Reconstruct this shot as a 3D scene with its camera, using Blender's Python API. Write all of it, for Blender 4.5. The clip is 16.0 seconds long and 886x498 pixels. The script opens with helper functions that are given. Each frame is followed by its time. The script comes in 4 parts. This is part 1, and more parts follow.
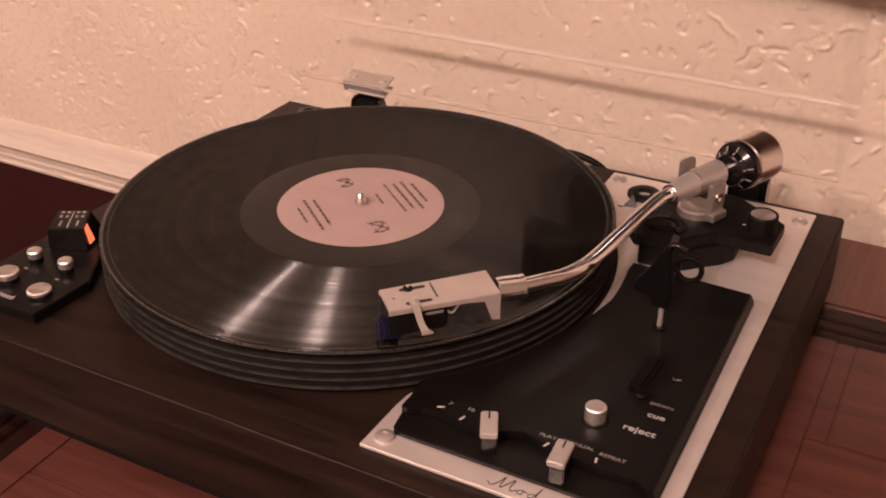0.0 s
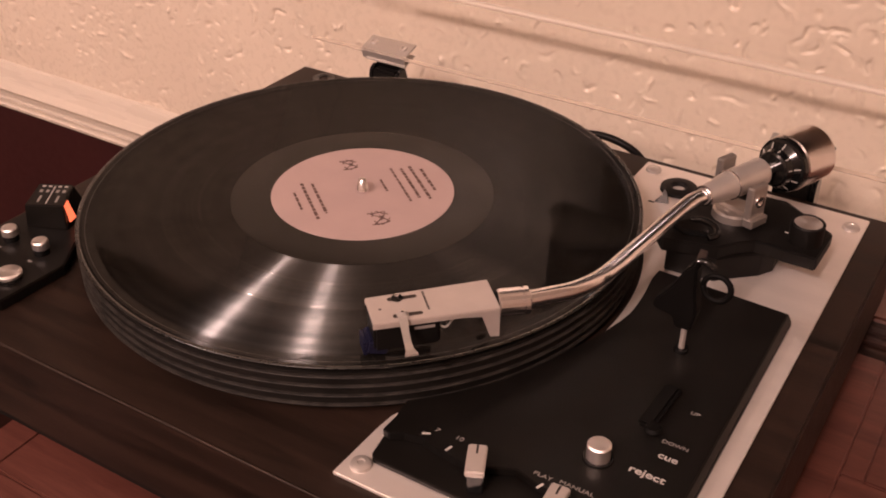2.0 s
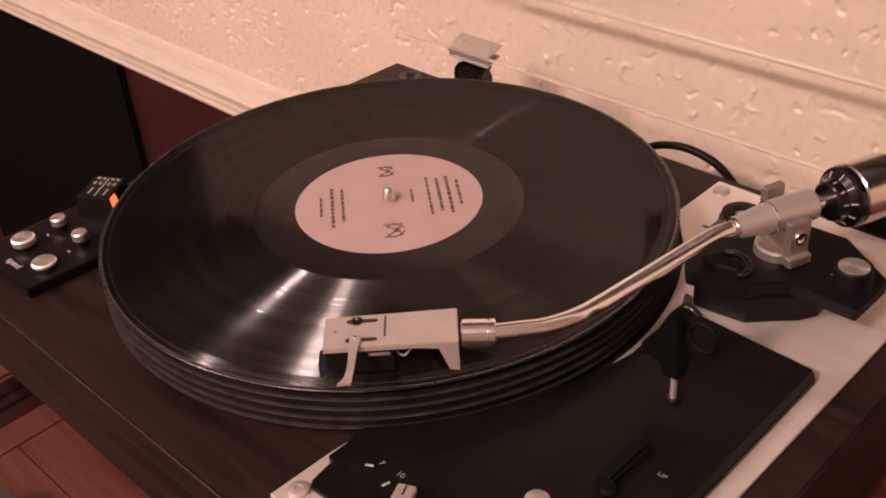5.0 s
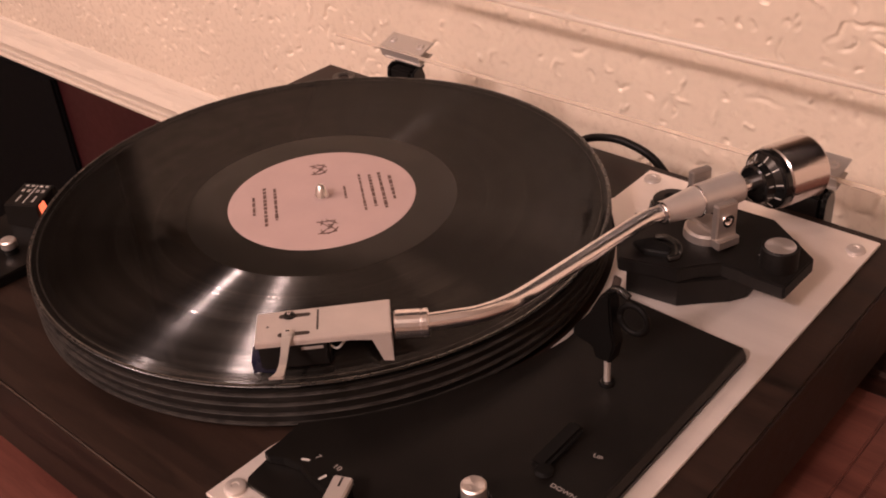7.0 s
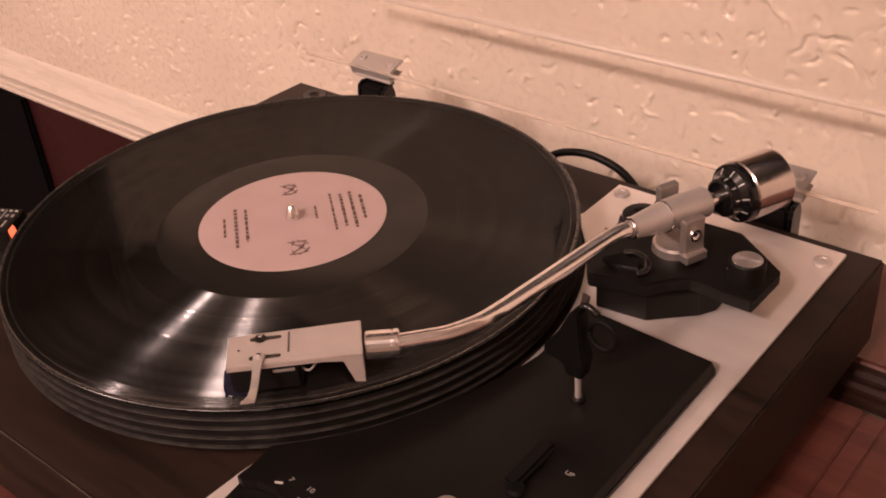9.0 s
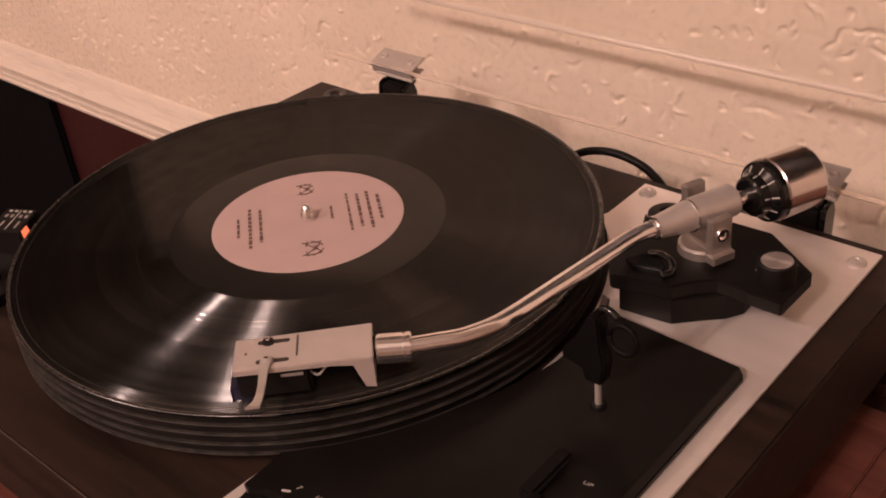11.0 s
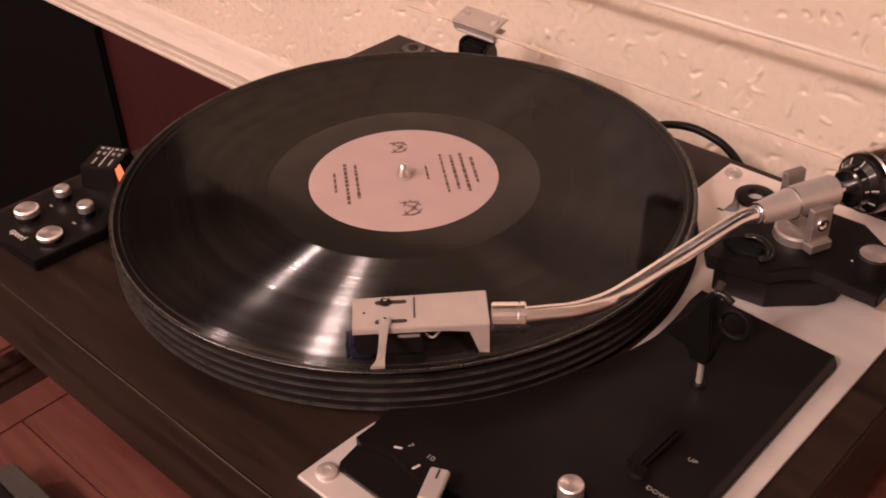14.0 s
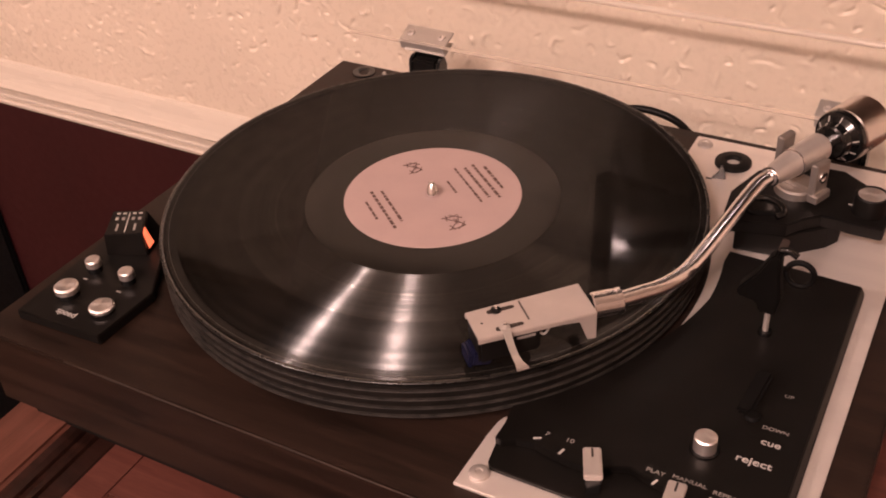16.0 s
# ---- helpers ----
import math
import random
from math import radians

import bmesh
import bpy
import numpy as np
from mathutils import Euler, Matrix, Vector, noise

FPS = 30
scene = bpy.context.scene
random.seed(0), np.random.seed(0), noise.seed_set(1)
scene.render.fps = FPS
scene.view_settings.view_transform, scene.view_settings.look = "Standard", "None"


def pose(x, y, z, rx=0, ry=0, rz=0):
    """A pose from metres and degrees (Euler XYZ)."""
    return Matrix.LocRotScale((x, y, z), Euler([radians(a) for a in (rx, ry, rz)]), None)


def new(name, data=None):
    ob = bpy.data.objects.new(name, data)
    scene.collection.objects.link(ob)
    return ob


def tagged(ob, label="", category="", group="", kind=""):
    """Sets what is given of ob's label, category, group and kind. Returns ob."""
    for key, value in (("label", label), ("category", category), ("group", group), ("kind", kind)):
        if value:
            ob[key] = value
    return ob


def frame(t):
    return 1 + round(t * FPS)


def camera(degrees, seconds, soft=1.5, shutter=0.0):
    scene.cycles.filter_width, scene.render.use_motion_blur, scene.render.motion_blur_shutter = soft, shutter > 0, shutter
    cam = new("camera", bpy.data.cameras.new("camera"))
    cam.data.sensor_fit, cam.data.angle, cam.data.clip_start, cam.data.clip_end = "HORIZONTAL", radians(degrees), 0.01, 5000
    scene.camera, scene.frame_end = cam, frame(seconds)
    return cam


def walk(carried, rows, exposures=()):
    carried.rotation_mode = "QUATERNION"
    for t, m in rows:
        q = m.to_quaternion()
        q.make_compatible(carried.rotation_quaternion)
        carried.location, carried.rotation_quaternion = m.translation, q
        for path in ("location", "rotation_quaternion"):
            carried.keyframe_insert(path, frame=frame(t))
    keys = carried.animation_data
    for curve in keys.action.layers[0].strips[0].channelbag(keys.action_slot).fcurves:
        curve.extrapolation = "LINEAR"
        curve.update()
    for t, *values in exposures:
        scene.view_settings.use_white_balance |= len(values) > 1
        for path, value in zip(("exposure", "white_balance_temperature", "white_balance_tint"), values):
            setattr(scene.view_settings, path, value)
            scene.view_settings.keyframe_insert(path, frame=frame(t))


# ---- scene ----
cam = camera(44.85, 16.0, soft=1.9)
ROWS = [
    (0, 0.3095, -0.4776, 0.3273, 59.60, 0.35, 27.82),
    (0.5, 0.2865, -0.4669, 0.3316, 59.59, 1.75, 26.76),
    (1, 0.2666, -0.4667, 0.3241, 58.87, 2.63, 24.15),
    (1.5, 0.2667, -0.4549, 0.3238, 57.82, 0.73, 24.85),
    (2, 0.3019, -0.4105, 0.3199, 56.85, -0.18, 31.52),
    (2.5, 0.3355, -0.3786, 0.3168, 56.15, 1.59, 36.41),
    (3, 0.3628, -0.3542, 0.3187, 55.56, 2.21, 41.06),
    (3.5, 0.3805, -0.3323, 0.3214, 55.72, 3.33, 43.66),
    (3.7, 0.3812, -0.3193, 0.3255, 55.63, 3.92, 44.29),
    (6, 0.3697, -0.3129, 0.3146, 56.49, 4.14, 43.48),
    (6.5, 0.3768, -0.3105, 0.3136, 56.28, 4.41, 41.55),
    (7, 0.3835, -0.3136, 0.3121, 56.43, 4.03, 40.93),
    (7.5, 0.3856, -0.3133, 0.3129, 56.48, 3.99, 40.37),
    (8, 0.3860, -0.3107, 0.3161, 56.42, 3.93, 39.84),
    (8.5, 0.3861, -0.3110, 0.3172, 56.77, 4.05, 39.30),
    (11, 0.3840, -0.2957, 0.3058, 57.18, 5.25, 41.00),
    (11.5, 0.3791, -0.2897, 0.3036, 55.91, 4.92, 41.86),
    (12, 0.3764, -0.2936, 0.3069, 55.15, 4.57, 42.12),
    (12.5, 0.3751, -0.2977, 0.3068, 54.93, 4.46, 42.29),
    (13, 0.3705, -0.2983, 0.3081, 55.00, 3.42, 42.81),
    (13.5, 0.3588, -0.3143, 0.3127, 54.80, 1.80, 43.17),
    (14, 0.3477, -0.3308, 0.3242, 54.18, 1.86, 42.81),
    (14.5, 0.3360, -0.3489, 0.3391, 53.50, 1.86, 39.73),
    (15, 0.3049, -0.3831, 0.3554, 53.20, 1.86, 36.67),
    (15.5, 0.2821, -0.4110, 0.3641, 53.35, 1.52, 32.97),
    (16, 0.2594, -0.4276, 0.3589, 53.34, 3.34, 28.35),
]
walk(cam, [(r[0], pose(*r[1:])) for r in ROWS], exposures=((0, -0.16, 6500, 10), (1.5, -0.15, 6500, 10), (2.5, -0.08, 6420, 10), (3.6, 0.0, 6280, 10), (8.7, 0.0, 6420, 10), (10.6, -0.24, 6520, 10), (11.1, -0.22, 6520, 10), (11.9, 0.0, 6350, 10), (13.5, 0.04, 6280, 10), (14.5, 0.09, 6280, 10), (15.3, 0.05, 6350, 10), (16.0, 0.0, 6450, 10)))

# ---- world, lamps, exposure ----
world = bpy.data.worlds.new("room_air")
scene.world = world
world.use_nodes = True
world.node_tree.nodes["Background"].inputs["Color"].default_value = (1.0, 0.72, 0.52, 1)
world.node_tree.nodes["Background"].inputs["Strength"].default_value = 0.008


def lamp(name, at, watts, colour, radius):
    data = bpy.data.lights.new(name, "POINT")
    data.energy, data.color, data.shadow_soft_size = watts, colour, radius
    ob = new(name, data)
    ob.location = at
    return ob


lamp("ceiling_lamp", (-1.10, -1.74, 1.48), 86, (1.0, 0.70, 0.632), 0.058)
lamp("ceiling_lamp", (0.25, -1.75, 1.48), 124, (1.0, 0.70, 0.632), 0.15)


# ---- materials ----
def mat(name, colour, rough=0.5, metal=0.0, var=0.15, scale=40.0, bump=0.0, bscale=300.0, coat=0.0, stretch=(1, 1, 1), spec=0.5):
    m = bpy.data.materials.new(name)
    m.use_nodes = True
    nt = m.node_tree
    b = nt.nodes["Principled BSDF"]
    b.inputs["Metallic"].default_value = metal
    b.inputs["Coat Weight"].default_value = coat
    b.inputs["Coat Roughness"].default_value = 0.12
    b.inputs["Specular IOR Level"].default_value = spec
    tc = nt.nodes.new("ShaderNodeTexCoord")
    mp = nt.nodes.new("ShaderNodeMapping")
    mp.inputs["Scale"].default_value = stretch
    nt.links.new(tc.outputs["Object"], mp.inputs["Vector"])
    n1 = nt.nodes.new("ShaderNodeTexNoise")
    n1.inputs["Scale"].default_value = scale
    n1.inputs["Detail"].default_value = 6
    n2 = nt.nodes.new("ShaderNodeTexNoise")
    n2.inputs["Scale"].default_value = bscale
    n2.inputs["Detail"].default_value = 3
    nt.links.new(mp.outputs[0], n1.inputs["Vector"])
    nt.links.new(mp.outputs[0], n2.inputs["Vector"])
    ramp = nt.nodes.new("ShaderNodeValToRGB")
    lo, hi = [max(0, c * (1 - var)) for c in colour], [min(1, c * (1 + var)) for c in colour]
    ramp.color_ramp.elements[0].position, ramp.color_ramp.elements[1].position = 0.3, 0.7
    ramp.color_ramp.elements[0].color, ramp.color_ramp.elements[1].color = (*lo, 1), (*hi, 1)
    nt.links.new(n1.outputs["Fac"], ramp.inputs["Fac"])
    nt.links.new(ramp.outputs["Color"], b.inputs["Base Color"])
    rr = nt.nodes.new("ShaderNodeMapRange")
    rr.inputs["To Min"].default_value, rr.inputs["To Max"].default_value = max(0.02, rough * 0.8), min(1, rough * 1.2)
    nt.links.new(n2.outputs["Fac"], rr.inputs["Value"])
    nt.links.new(rr.outputs[0], b.inputs["Roughness"])
    if bump:
        bp = nt.nodes.new("ShaderNodeBump")
        bp.inputs["Strength"].default_value = 0.6
        bp.inputs["Distance"].default_value = bump
        nt.links.new(n2.outputs["Fac"], bp.inputs["Height"])
        nt.links.new(bp.outputs[0], b.inputs["Normal"])
    return m


def wood(name, dark, light, along=(1, 12, 12), scale=9.0, rough=0.4, coat=0.0, bump=0.00015):
    m = bpy.data.materials.new(name)
    m.use_nodes = True
    nt = m.node_tree
    b = nt.nodes["Principled BSDF"]
    b.inputs["Coat Weight"].default_value = coat
    b.inputs["Coat Roughness"].default_value = 0.2
    b.inputs["Specular IOR Level"].default_value = 0.3
    tc = nt.nodes.new("ShaderNodeTexCoord")
    mp = nt.nodes.new("ShaderNodeMapping")
    mp.inputs["Scale"].default_value = along
    nt.links.new(tc.outputs["Object"], mp.inputs["Vector"])
    n1 = nt.nodes.new("ShaderNodeTexNoise")
    n1.inputs["Scale"].default_value, n1.inputs["Detail"].default_value = scale, 8
    n1.inputs["Distortion"].default_value = 0.8
    n2 = nt.nodes.new("ShaderNodeTexNoise")
    n2.inputs["Scale"].default_value, n2.inputs["Detail"].default_value = scale * 12, 4
    for n in (n1, n2):
        nt.links.new(mp.outputs[0], n.inputs["Vector"])
    add = nt.nodes.new("ShaderNodeMath")
    add.operation = "MULTIPLY_ADD"
    add.inputs[1].default_value = 0.35
    nt.links.new(n2.outputs["Fac"], add.inputs[0])
    nt.links.new(n1.outputs["Fac"], add.inputs[2])
    ramp = nt.nodes.new("ShaderNodeValToRGB")
    ramp.color_ramp.elements[0].position, ramp.color_ramp.elements[1].position = 0.48, 0.88
    ramp.color_ramp.elements[0].color, ramp.color_ramp.elements[1].color = (*dark, 1), (*light, 1)
    nt.links.new(add.outputs[0], ramp.inputs["Fac"])
    nt.links.new(ramp.outputs["Color"], b.inputs["Base Color"])
    rr = nt.nodes.new("ShaderNodeMapRange")
    rr.inputs["To Min"].default_value, rr.inputs["To Max"].default_value = rough * 0.8, rough * 1.25
    nt.links.new(n1.outputs["Fac"], rr.inputs["Value"])
    nt.links.new(rr.outputs[0], b.inputs["Roughness"])
    bp = nt.nodes.new("ShaderNodeBump")
    bp.inputs["Strength"].default_value, bp.inputs["Distance"].default_value = 0.5, bump
    nt.links.new(n2.outputs["Fac"], bp.inputs["Height"])
    nt.links.new(bp.outputs[0], b.inputs["Normal"])
    return m


def vinyl(name, colour, rough, slope, spread, gloss, coat, coat_rough=0.06, uneven=1.0, smudge=0.25):
    """Pressed record surface: fine V grooves run round the spindle and tilt the gloss along the radius."""
    m = bpy.data.materials.new(name)
    m.use_nodes = True
    nt = m.node_tree
    nt.nodes.remove(nt.nodes["Principled BSDF"])
    body = nt.nodes.new("ShaderNodeBsdfDiffuse")
    body.inputs["Color"].default_value = (*colour, 1)
    walls_gloss = nt.nodes.new("ShaderNodeBsdfAnisotropic")
    land_gloss = nt.nodes.new("ShaderNodeBsdfAnisotropic")
    land_gloss.inputs["Roughness"].default_value = coat_rough
    fresnel = nt.nodes.new("ShaderNodeFresnel")
    fresnel.inputs["IOR"].default_value = 1.5
    under = nt.nodes.new("ShaderNodeAddShader")
    both = nt.nodes.new("ShaderNodeMixShader")
    nt.links.new(body.outputs[0], under.inputs[0])
    nt.links.new(walls_gloss.outputs[0], under.inputs[1])
    nt.links.new(fresnel.outputs[0], both.inputs[0])
    nt.links.new(under.outputs[0], both.inputs[1])
    nt.links.new(land_gloss.outputs[0], both.inputs[2])
    nt.links.new(both.outputs[0], nt.nodes["Material Output"].inputs["Surface"])

    def maths(op, x, y=None, z=None):
        n = nt.nodes.new("ShaderNodeMath")
        n.operation = op
        for k, v in enumerate((x, y, z)):
            if isinstance(v, (int, float)):
                n.inputs[k].default_value = v
            elif v is not None:
                nt.links.new(v, n.inputs[k])
        return n.outputs[0]
    tc = nt.nodes.new("ShaderNodeTexCoord")
    sep = nt.nodes.new("ShaderNodeSeparateXYZ")
    nt.links.new(tc.outputs["Object"], sep.inputs[0])
    flat = nt.nodes.new("ShaderNodeCombineXYZ")
    nt.links.new(sep.outputs[0], flat.inputs[0])
    nt.links.new(sep.outputs[1], flat.inputs[1])
    ln = nt.nodes.new("ShaderNodeVectorMath")
    ln.operation = "LENGTH"
    nt.links.new(flat.outputs[0], ln.inputs[0])
    unit = nt.nodes.new("ShaderNodeVectorMath")
    unit.operation = "NORMALIZE"
    nt.links.new(flat.outputs[0], unit.inputs[0])
    # groove walls: alternate sides at 0.05 mm, with the modulation of the music as a slower change
    fine = nt.nodes.new("ShaderNodeTexWhiteNoise")
    fine.noise_dimensions = "1D"
    nt.links.new(maths("MULTIPLY", ln.outputs["Value"], 400000.0), fine.inputs["W"])
    side = maths("SIGN", maths("SUBTRACT", fine.outputs["Value"], 0.10))
    walls = nt.nodes.new("ShaderNodeTexWhiteNoise")
    walls.noise_dimensions = "1D"
    nt.links.new(maths("MULTIPLY", ln.outputs["Value"], 733331.0), walls.inputs["W"])
    slow = nt.nodes.new("ShaderNodeTexNoise")
    slow.noise_dimensions = "1D"
    slow.inputs["Scale"].default_value, slow.inputs["Detail"].default_value = 1100, 4
    nt.links.new(ln.outputs["Value"], slow.inputs["W"])
    amount = maths("MULTIPLY_ADD", maths("POWER", walls.outputs["Value"], 2.4), 2 * spread, slope)
    amount = maths("ADD", amount, maths("MULTIPLY", maths("SUBTRACT", slow.outputs["Fac"], 0.5), 0.10 * slope))
    tilt = nt.nodes.new("ShaderNodeVectorMath")
    tilt.operation = "SCALE"
    nt.links.new(unit.outputs[0], tilt.inputs[0])
    nt.links.new(maths("MULTIPLY", side, amount), tilt.inputs["Scale"])
    up = nt.nodes.new("ShaderNodeVectorMath")
    up.operation = "ADD"
    up.inputs[1].default_value = (0, 0, 1)
    nt.links.new(tilt.outputs[0], up.inputs[0])
    nrm = nt.nodes.new("ShaderNodeVectorMath")
    nrm.operation = "NORMALIZE"
    nt.links.new(up.outputs[0], nrm.inputs[0])
    nt.links.new(nrm.outputs[0], walls_gloss.inputs["Normal"])
    # loud and quiet passages take the light differently
    bands = nt.nodes.new("ShaderNodeTexNoise")
    bands.noise_dimensions = "1D"
    bands.inputs["Scale"].default_value, bands.inputs["Detail"].default_value = 130, 7
    bands.inputs["Roughness"].default_value = 0.75
    nt.links.new(ln.outputs["Value"], bands.inputs["W"])
    level = maths("MULTIPLY", maths("MAXIMUM", maths("MULTIPLY_ADD", maths("SUBTRACT", bands.outputs["Fac"], 0.5), 2.0 * uneven, 1.0), 0.1), gloss)
    tone = nt.nodes.new("ShaderNodeCombineColor")
    for k in range(3):
        nt.links.new(level, tone.inputs[k])
    nt.links.new(tone.outputs[0], walls_gloss.inputs["Color"])
    dust = nt.nodes.new("ShaderNodeTexNoise")
    dust.inputs["Scale"].default_value, dust.inputs["Detail"].default_value = 26, 6
    nt.links.new(tc.outputs["Object"], dust.inputs["Vector"])
    nt.links.new(maths("MULTIPLY_ADD", dust.outputs["Fac"], rough * 0.6, rough * 0.7), walls_gloss.inputs["Roughness"])
    prints = nt.nodes.new("ShaderNodeTexNoise")
    prints.inputs["Scale"].default_value, prints.inputs["Detail"].default_value = 75, 5
    prints.inputs["Roughness"].default_value = 0.65
    nt.links.new(tc.outputs["Object"], prints.inputs["Vector"])
    shine = maths("MULTIPLY", maths("MAXIMUM", maths("MULTIPLY_ADD", maths("SUBTRACT", prints.outputs["Fac"], 0.5), 4.0 * smudge, 1.0), 0.2), coat)
    hue = nt.nodes.new("ShaderNodeCombineColor")
    for k in range(3):
        nt.links.new(shine, hue.inputs[k])
    nt.links.new(hue.outputs[0], land_gloss.inputs["Color"])
    return m


WALNUT = wood("dark_walnut", (0.0076, 0.0040, 0.0026), (0.0270, 0.0141, 0.0092), rough=0.5)
TABLE_RED = wood("red_brown_wood", (0.080, 0.0255, 0.0190), (0.142, 0.0495, 0.0365), rough=0.45, coat=0.1)
TABLE_DARK = wood("dark_stained_moulding", (0.012, 0.0046, 0.0032), (0.034, 0.0135, 0.0095), rough=0.35, coat=0.15)
TABLE_TAN = wood("orange_brown_wood", (0.094, 0.0355, 0.0245), (0.156, 0.0610, 0.0425), along=(12, 1, 12), rough=0.42, coat=0.1)
ALU = mat("brushed_aluminium", (0.84, 0.775, 0.73), 0.36, 0.52, 0.06, 60, 0.00002, 700, stretch=(0.06, 1, 1))
YOKE = mat("cast_satin_alloy", (0.56, 0.515, 0.48), 0.40, 0.85, 0.06, 120, 0.00002, 900)
ALU_SATIN = mat("satin_aluminium", (0.60, 0.555, 0.52), 0.36, 0.55, 0.05, 90, 0.00001, 900)
def spun(m, amount):
    """Fine turning marks round the axis draw the highlights out into fans."""
    nt = m.node_tree
    tan = nt.nodes.new("ShaderNodeTangent")
    tan.direction_type, tan.axis = "RADIAL", "Z"
    nt.links.new(tan.outputs[0], nt.nodes["Principled BSDF"].inputs["Tangent"])
    nt.nodes["Principled BSDF"].inputs["Anisotropic"].default_value = amount
    return m


KNOB = mat("turned_aluminium", (0.80, 0.735, 0.69), 0.36, 0.85, 0.03, 90)
spun(KNOB, 0.85)
TURNED = mat("turned_steel", (0.70, 0.655, 0.64), 0.17, 1.0, 0.05, 60)
CHROME = mat("chrome", (0.90, 0.875, 0.88), 0.19, 1.0, 0.03, 60)
STEEL = mat("zinc_steel", (0.54, 0.505, 0.47), 0.36, 0.55, 0.04, 60)
BLACK = mat("black_enamel", (0.0058, 0.0050, 0.0044), 0.38, 0.0, 0.2, 60, 0.00001, 900, spec=0.24)
MATTE = mat("black_plastic", (0.0062, 0.0055, 0.0050), 0.50, 0.0, 0.2, 80, 0.00003, 1200, spec=0.20)
GLOSS = mat("gloss_black_plastic", (0.006, 0.006, 0.006), 0.14, 0.0, 0.1, 60)
RUBBER = mat("black_rubber", (0.0030, 0.0027, 0.0025), 0.6, 0.0, 0.2, 80, 0.0001, 900, spec=0.12)
RIB = mat("worn_grey_rib", (0.025, 0.022, 0.0195), 0.55, 0.0, 0.55, 160, 0.00006, 500, spec=0.2)
PLATTER = mat("dusty_black_metal", (0.0092, 0.0078, 0.0066), 0.5, 0.0, 0.35, 90, 0.00004, 600, spec=0.25)
# dark brown: shade inside the headshell slots as colour; also the latch tab
SLOTM = mat("shadowed_brown_metal", (0.045, 0.033, 0.027), 0.6, 0.3, 0.1, 200)
WHITE = mat("white_print", (0.50, 0.48, 0.455), 0.6, 0.0, 0.05, 60)
GREYPRINT = mat("grey_print", (0.30, 0.28, 0.26), 0.6, 0.0, 0.05, 60)
INK = mat("dark_print", (0.115, 0.066, 0.056), 0.7, 0.0, 0.15, 400)
DARKINK = mat("black_print", (0.02, 0.015, 0.012), 0.6, 0.0, 0.1, 60)
PAPER = mat("pink_paper", (0.46, 0.345, 0.325), 0.62, 0.0, 0.035, 50, 0.00003, 900)
VINYL = vinyl("grooved_vinyl", (0.0034, 0.0029, 0.0024), 0.14, 0.99, 0.19, 0.022, 0.27, 0.05, uneven=0.9)
RIMGLOSS = mat("worn_gloss_vinyl", (0.006, 0.0055, 0.005), 0.28, 0.0, 0.1, 60, coat=0.25, spec=0.6)
VINYL_RUNOUT = vinyl("runout_vinyl", (0.012, 0.0108, 0.0088), 0.34, 0.00, 0.10, 0.02, 0.36, 0.14, uneven=0.0, smudge=0.5)
VINYL_GAP = vinyl("smooth_vinyl", (0.0038, 0.0033, 0.0028), 0.07, 0.96, 0.24, 0.034, 0.27, 0.05, uneven=0.2)
VINYL_RIM = vinyl("plain_vinyl", (0.005, 0.0045, 0.004), 0.12, 0.80, 0.3, 0.014, 0.27, 0.06)
SILVER = mat("silver_paint", (0.55, 0.49, 0.45), 0.42, 0.35, 0.05, 90, 0.00001, 900)
CREAM = mat("cream_gloss_paint", (0.83, 0.722, 0.592), 0.28, 0.0, 0.05, 5, 0.0003, 160, spec=0.5)
RAILPAINT = mat("white_rail_paint", (0.72, 0.645, 0.55), 0.28, 0.0, 0.04, 12, 0.0001, 90, stretch=(0.1, 1, 1))
MAROON = mat("maroon_paint", (0.034, 0.0060, 0.0070), 0.5, 0.0, 0.12, 8, 0.0002, 120)
SPEAKER = mat("dull_black_wood", (0.0052, 0.0049, 0.0052), 0.8, 0.0, 0.2, 30, spec=0.1)
FABRIC = mat("black_fabric", (0.0052, 0.0049, 0.0052), 0.85, 0.0, 0.3, 120, 0.0004, 1500, spec=0.05)
BLUEPLAST = mat("dark_blue_plastic", (0.008, 0.009, 0.032), 0.35, 0.0, 0.1, 80)
CEIL = mat("ceiling_paint", (0.46, 0.41, 0.35), 0.8, 0.0, 0.04, 4)
ROOMWALL = mat("brown_wall_paint", (0.34, 0.27, 0.215), 0.8, 0.0, 0.08, 4)
FLOORM = wood("floor_wood", (0.05, 0.022, 0.012), (0.14, 0.065, 0.035))

ACRYLIC = bpy.data.materials.new("clear_acrylic")
ACRYLIC.use_nodes = True
_b = ACRYLIC.node_tree.nodes["Principled BSDF"]
_b.inputs["Base Color"].default_value = (0.985, 0.975, 0.955, 1)
_b.inputs["Roughness"].default_value = 0.32
_b.inputs["IOR"].default_value = 1.49
_b.inputs["Transmission Weight"].default_value = 1.0
SHEET = bpy.data.materials.new("thin_clear_acrylic")
SHEET.use_nodes = True
_nt = SHEET.node_tree
_nt.nodes.remove(_nt.nodes["Principled BSDF"])
_clear = _nt.nodes.new("ShaderNodeBsdfTransparent")
_clear.inputs["Color"].default_value = (0.998, 0.997, 0.994, 1)
_gloss = _nt.nodes.new("ShaderNodeBsdfAnisotropic")
_gloss.inputs["Roughness"].default_value = 0.03
_edge = _nt.nodes.new("ShaderNodeLayerWeight")
_edge.inputs["Blend"].default_value = 0.5
_pow = _nt.nodes.new("ShaderNodeMath")
_pow.operation = "POWER"
_pow.inputs[1].default_value = 5.0
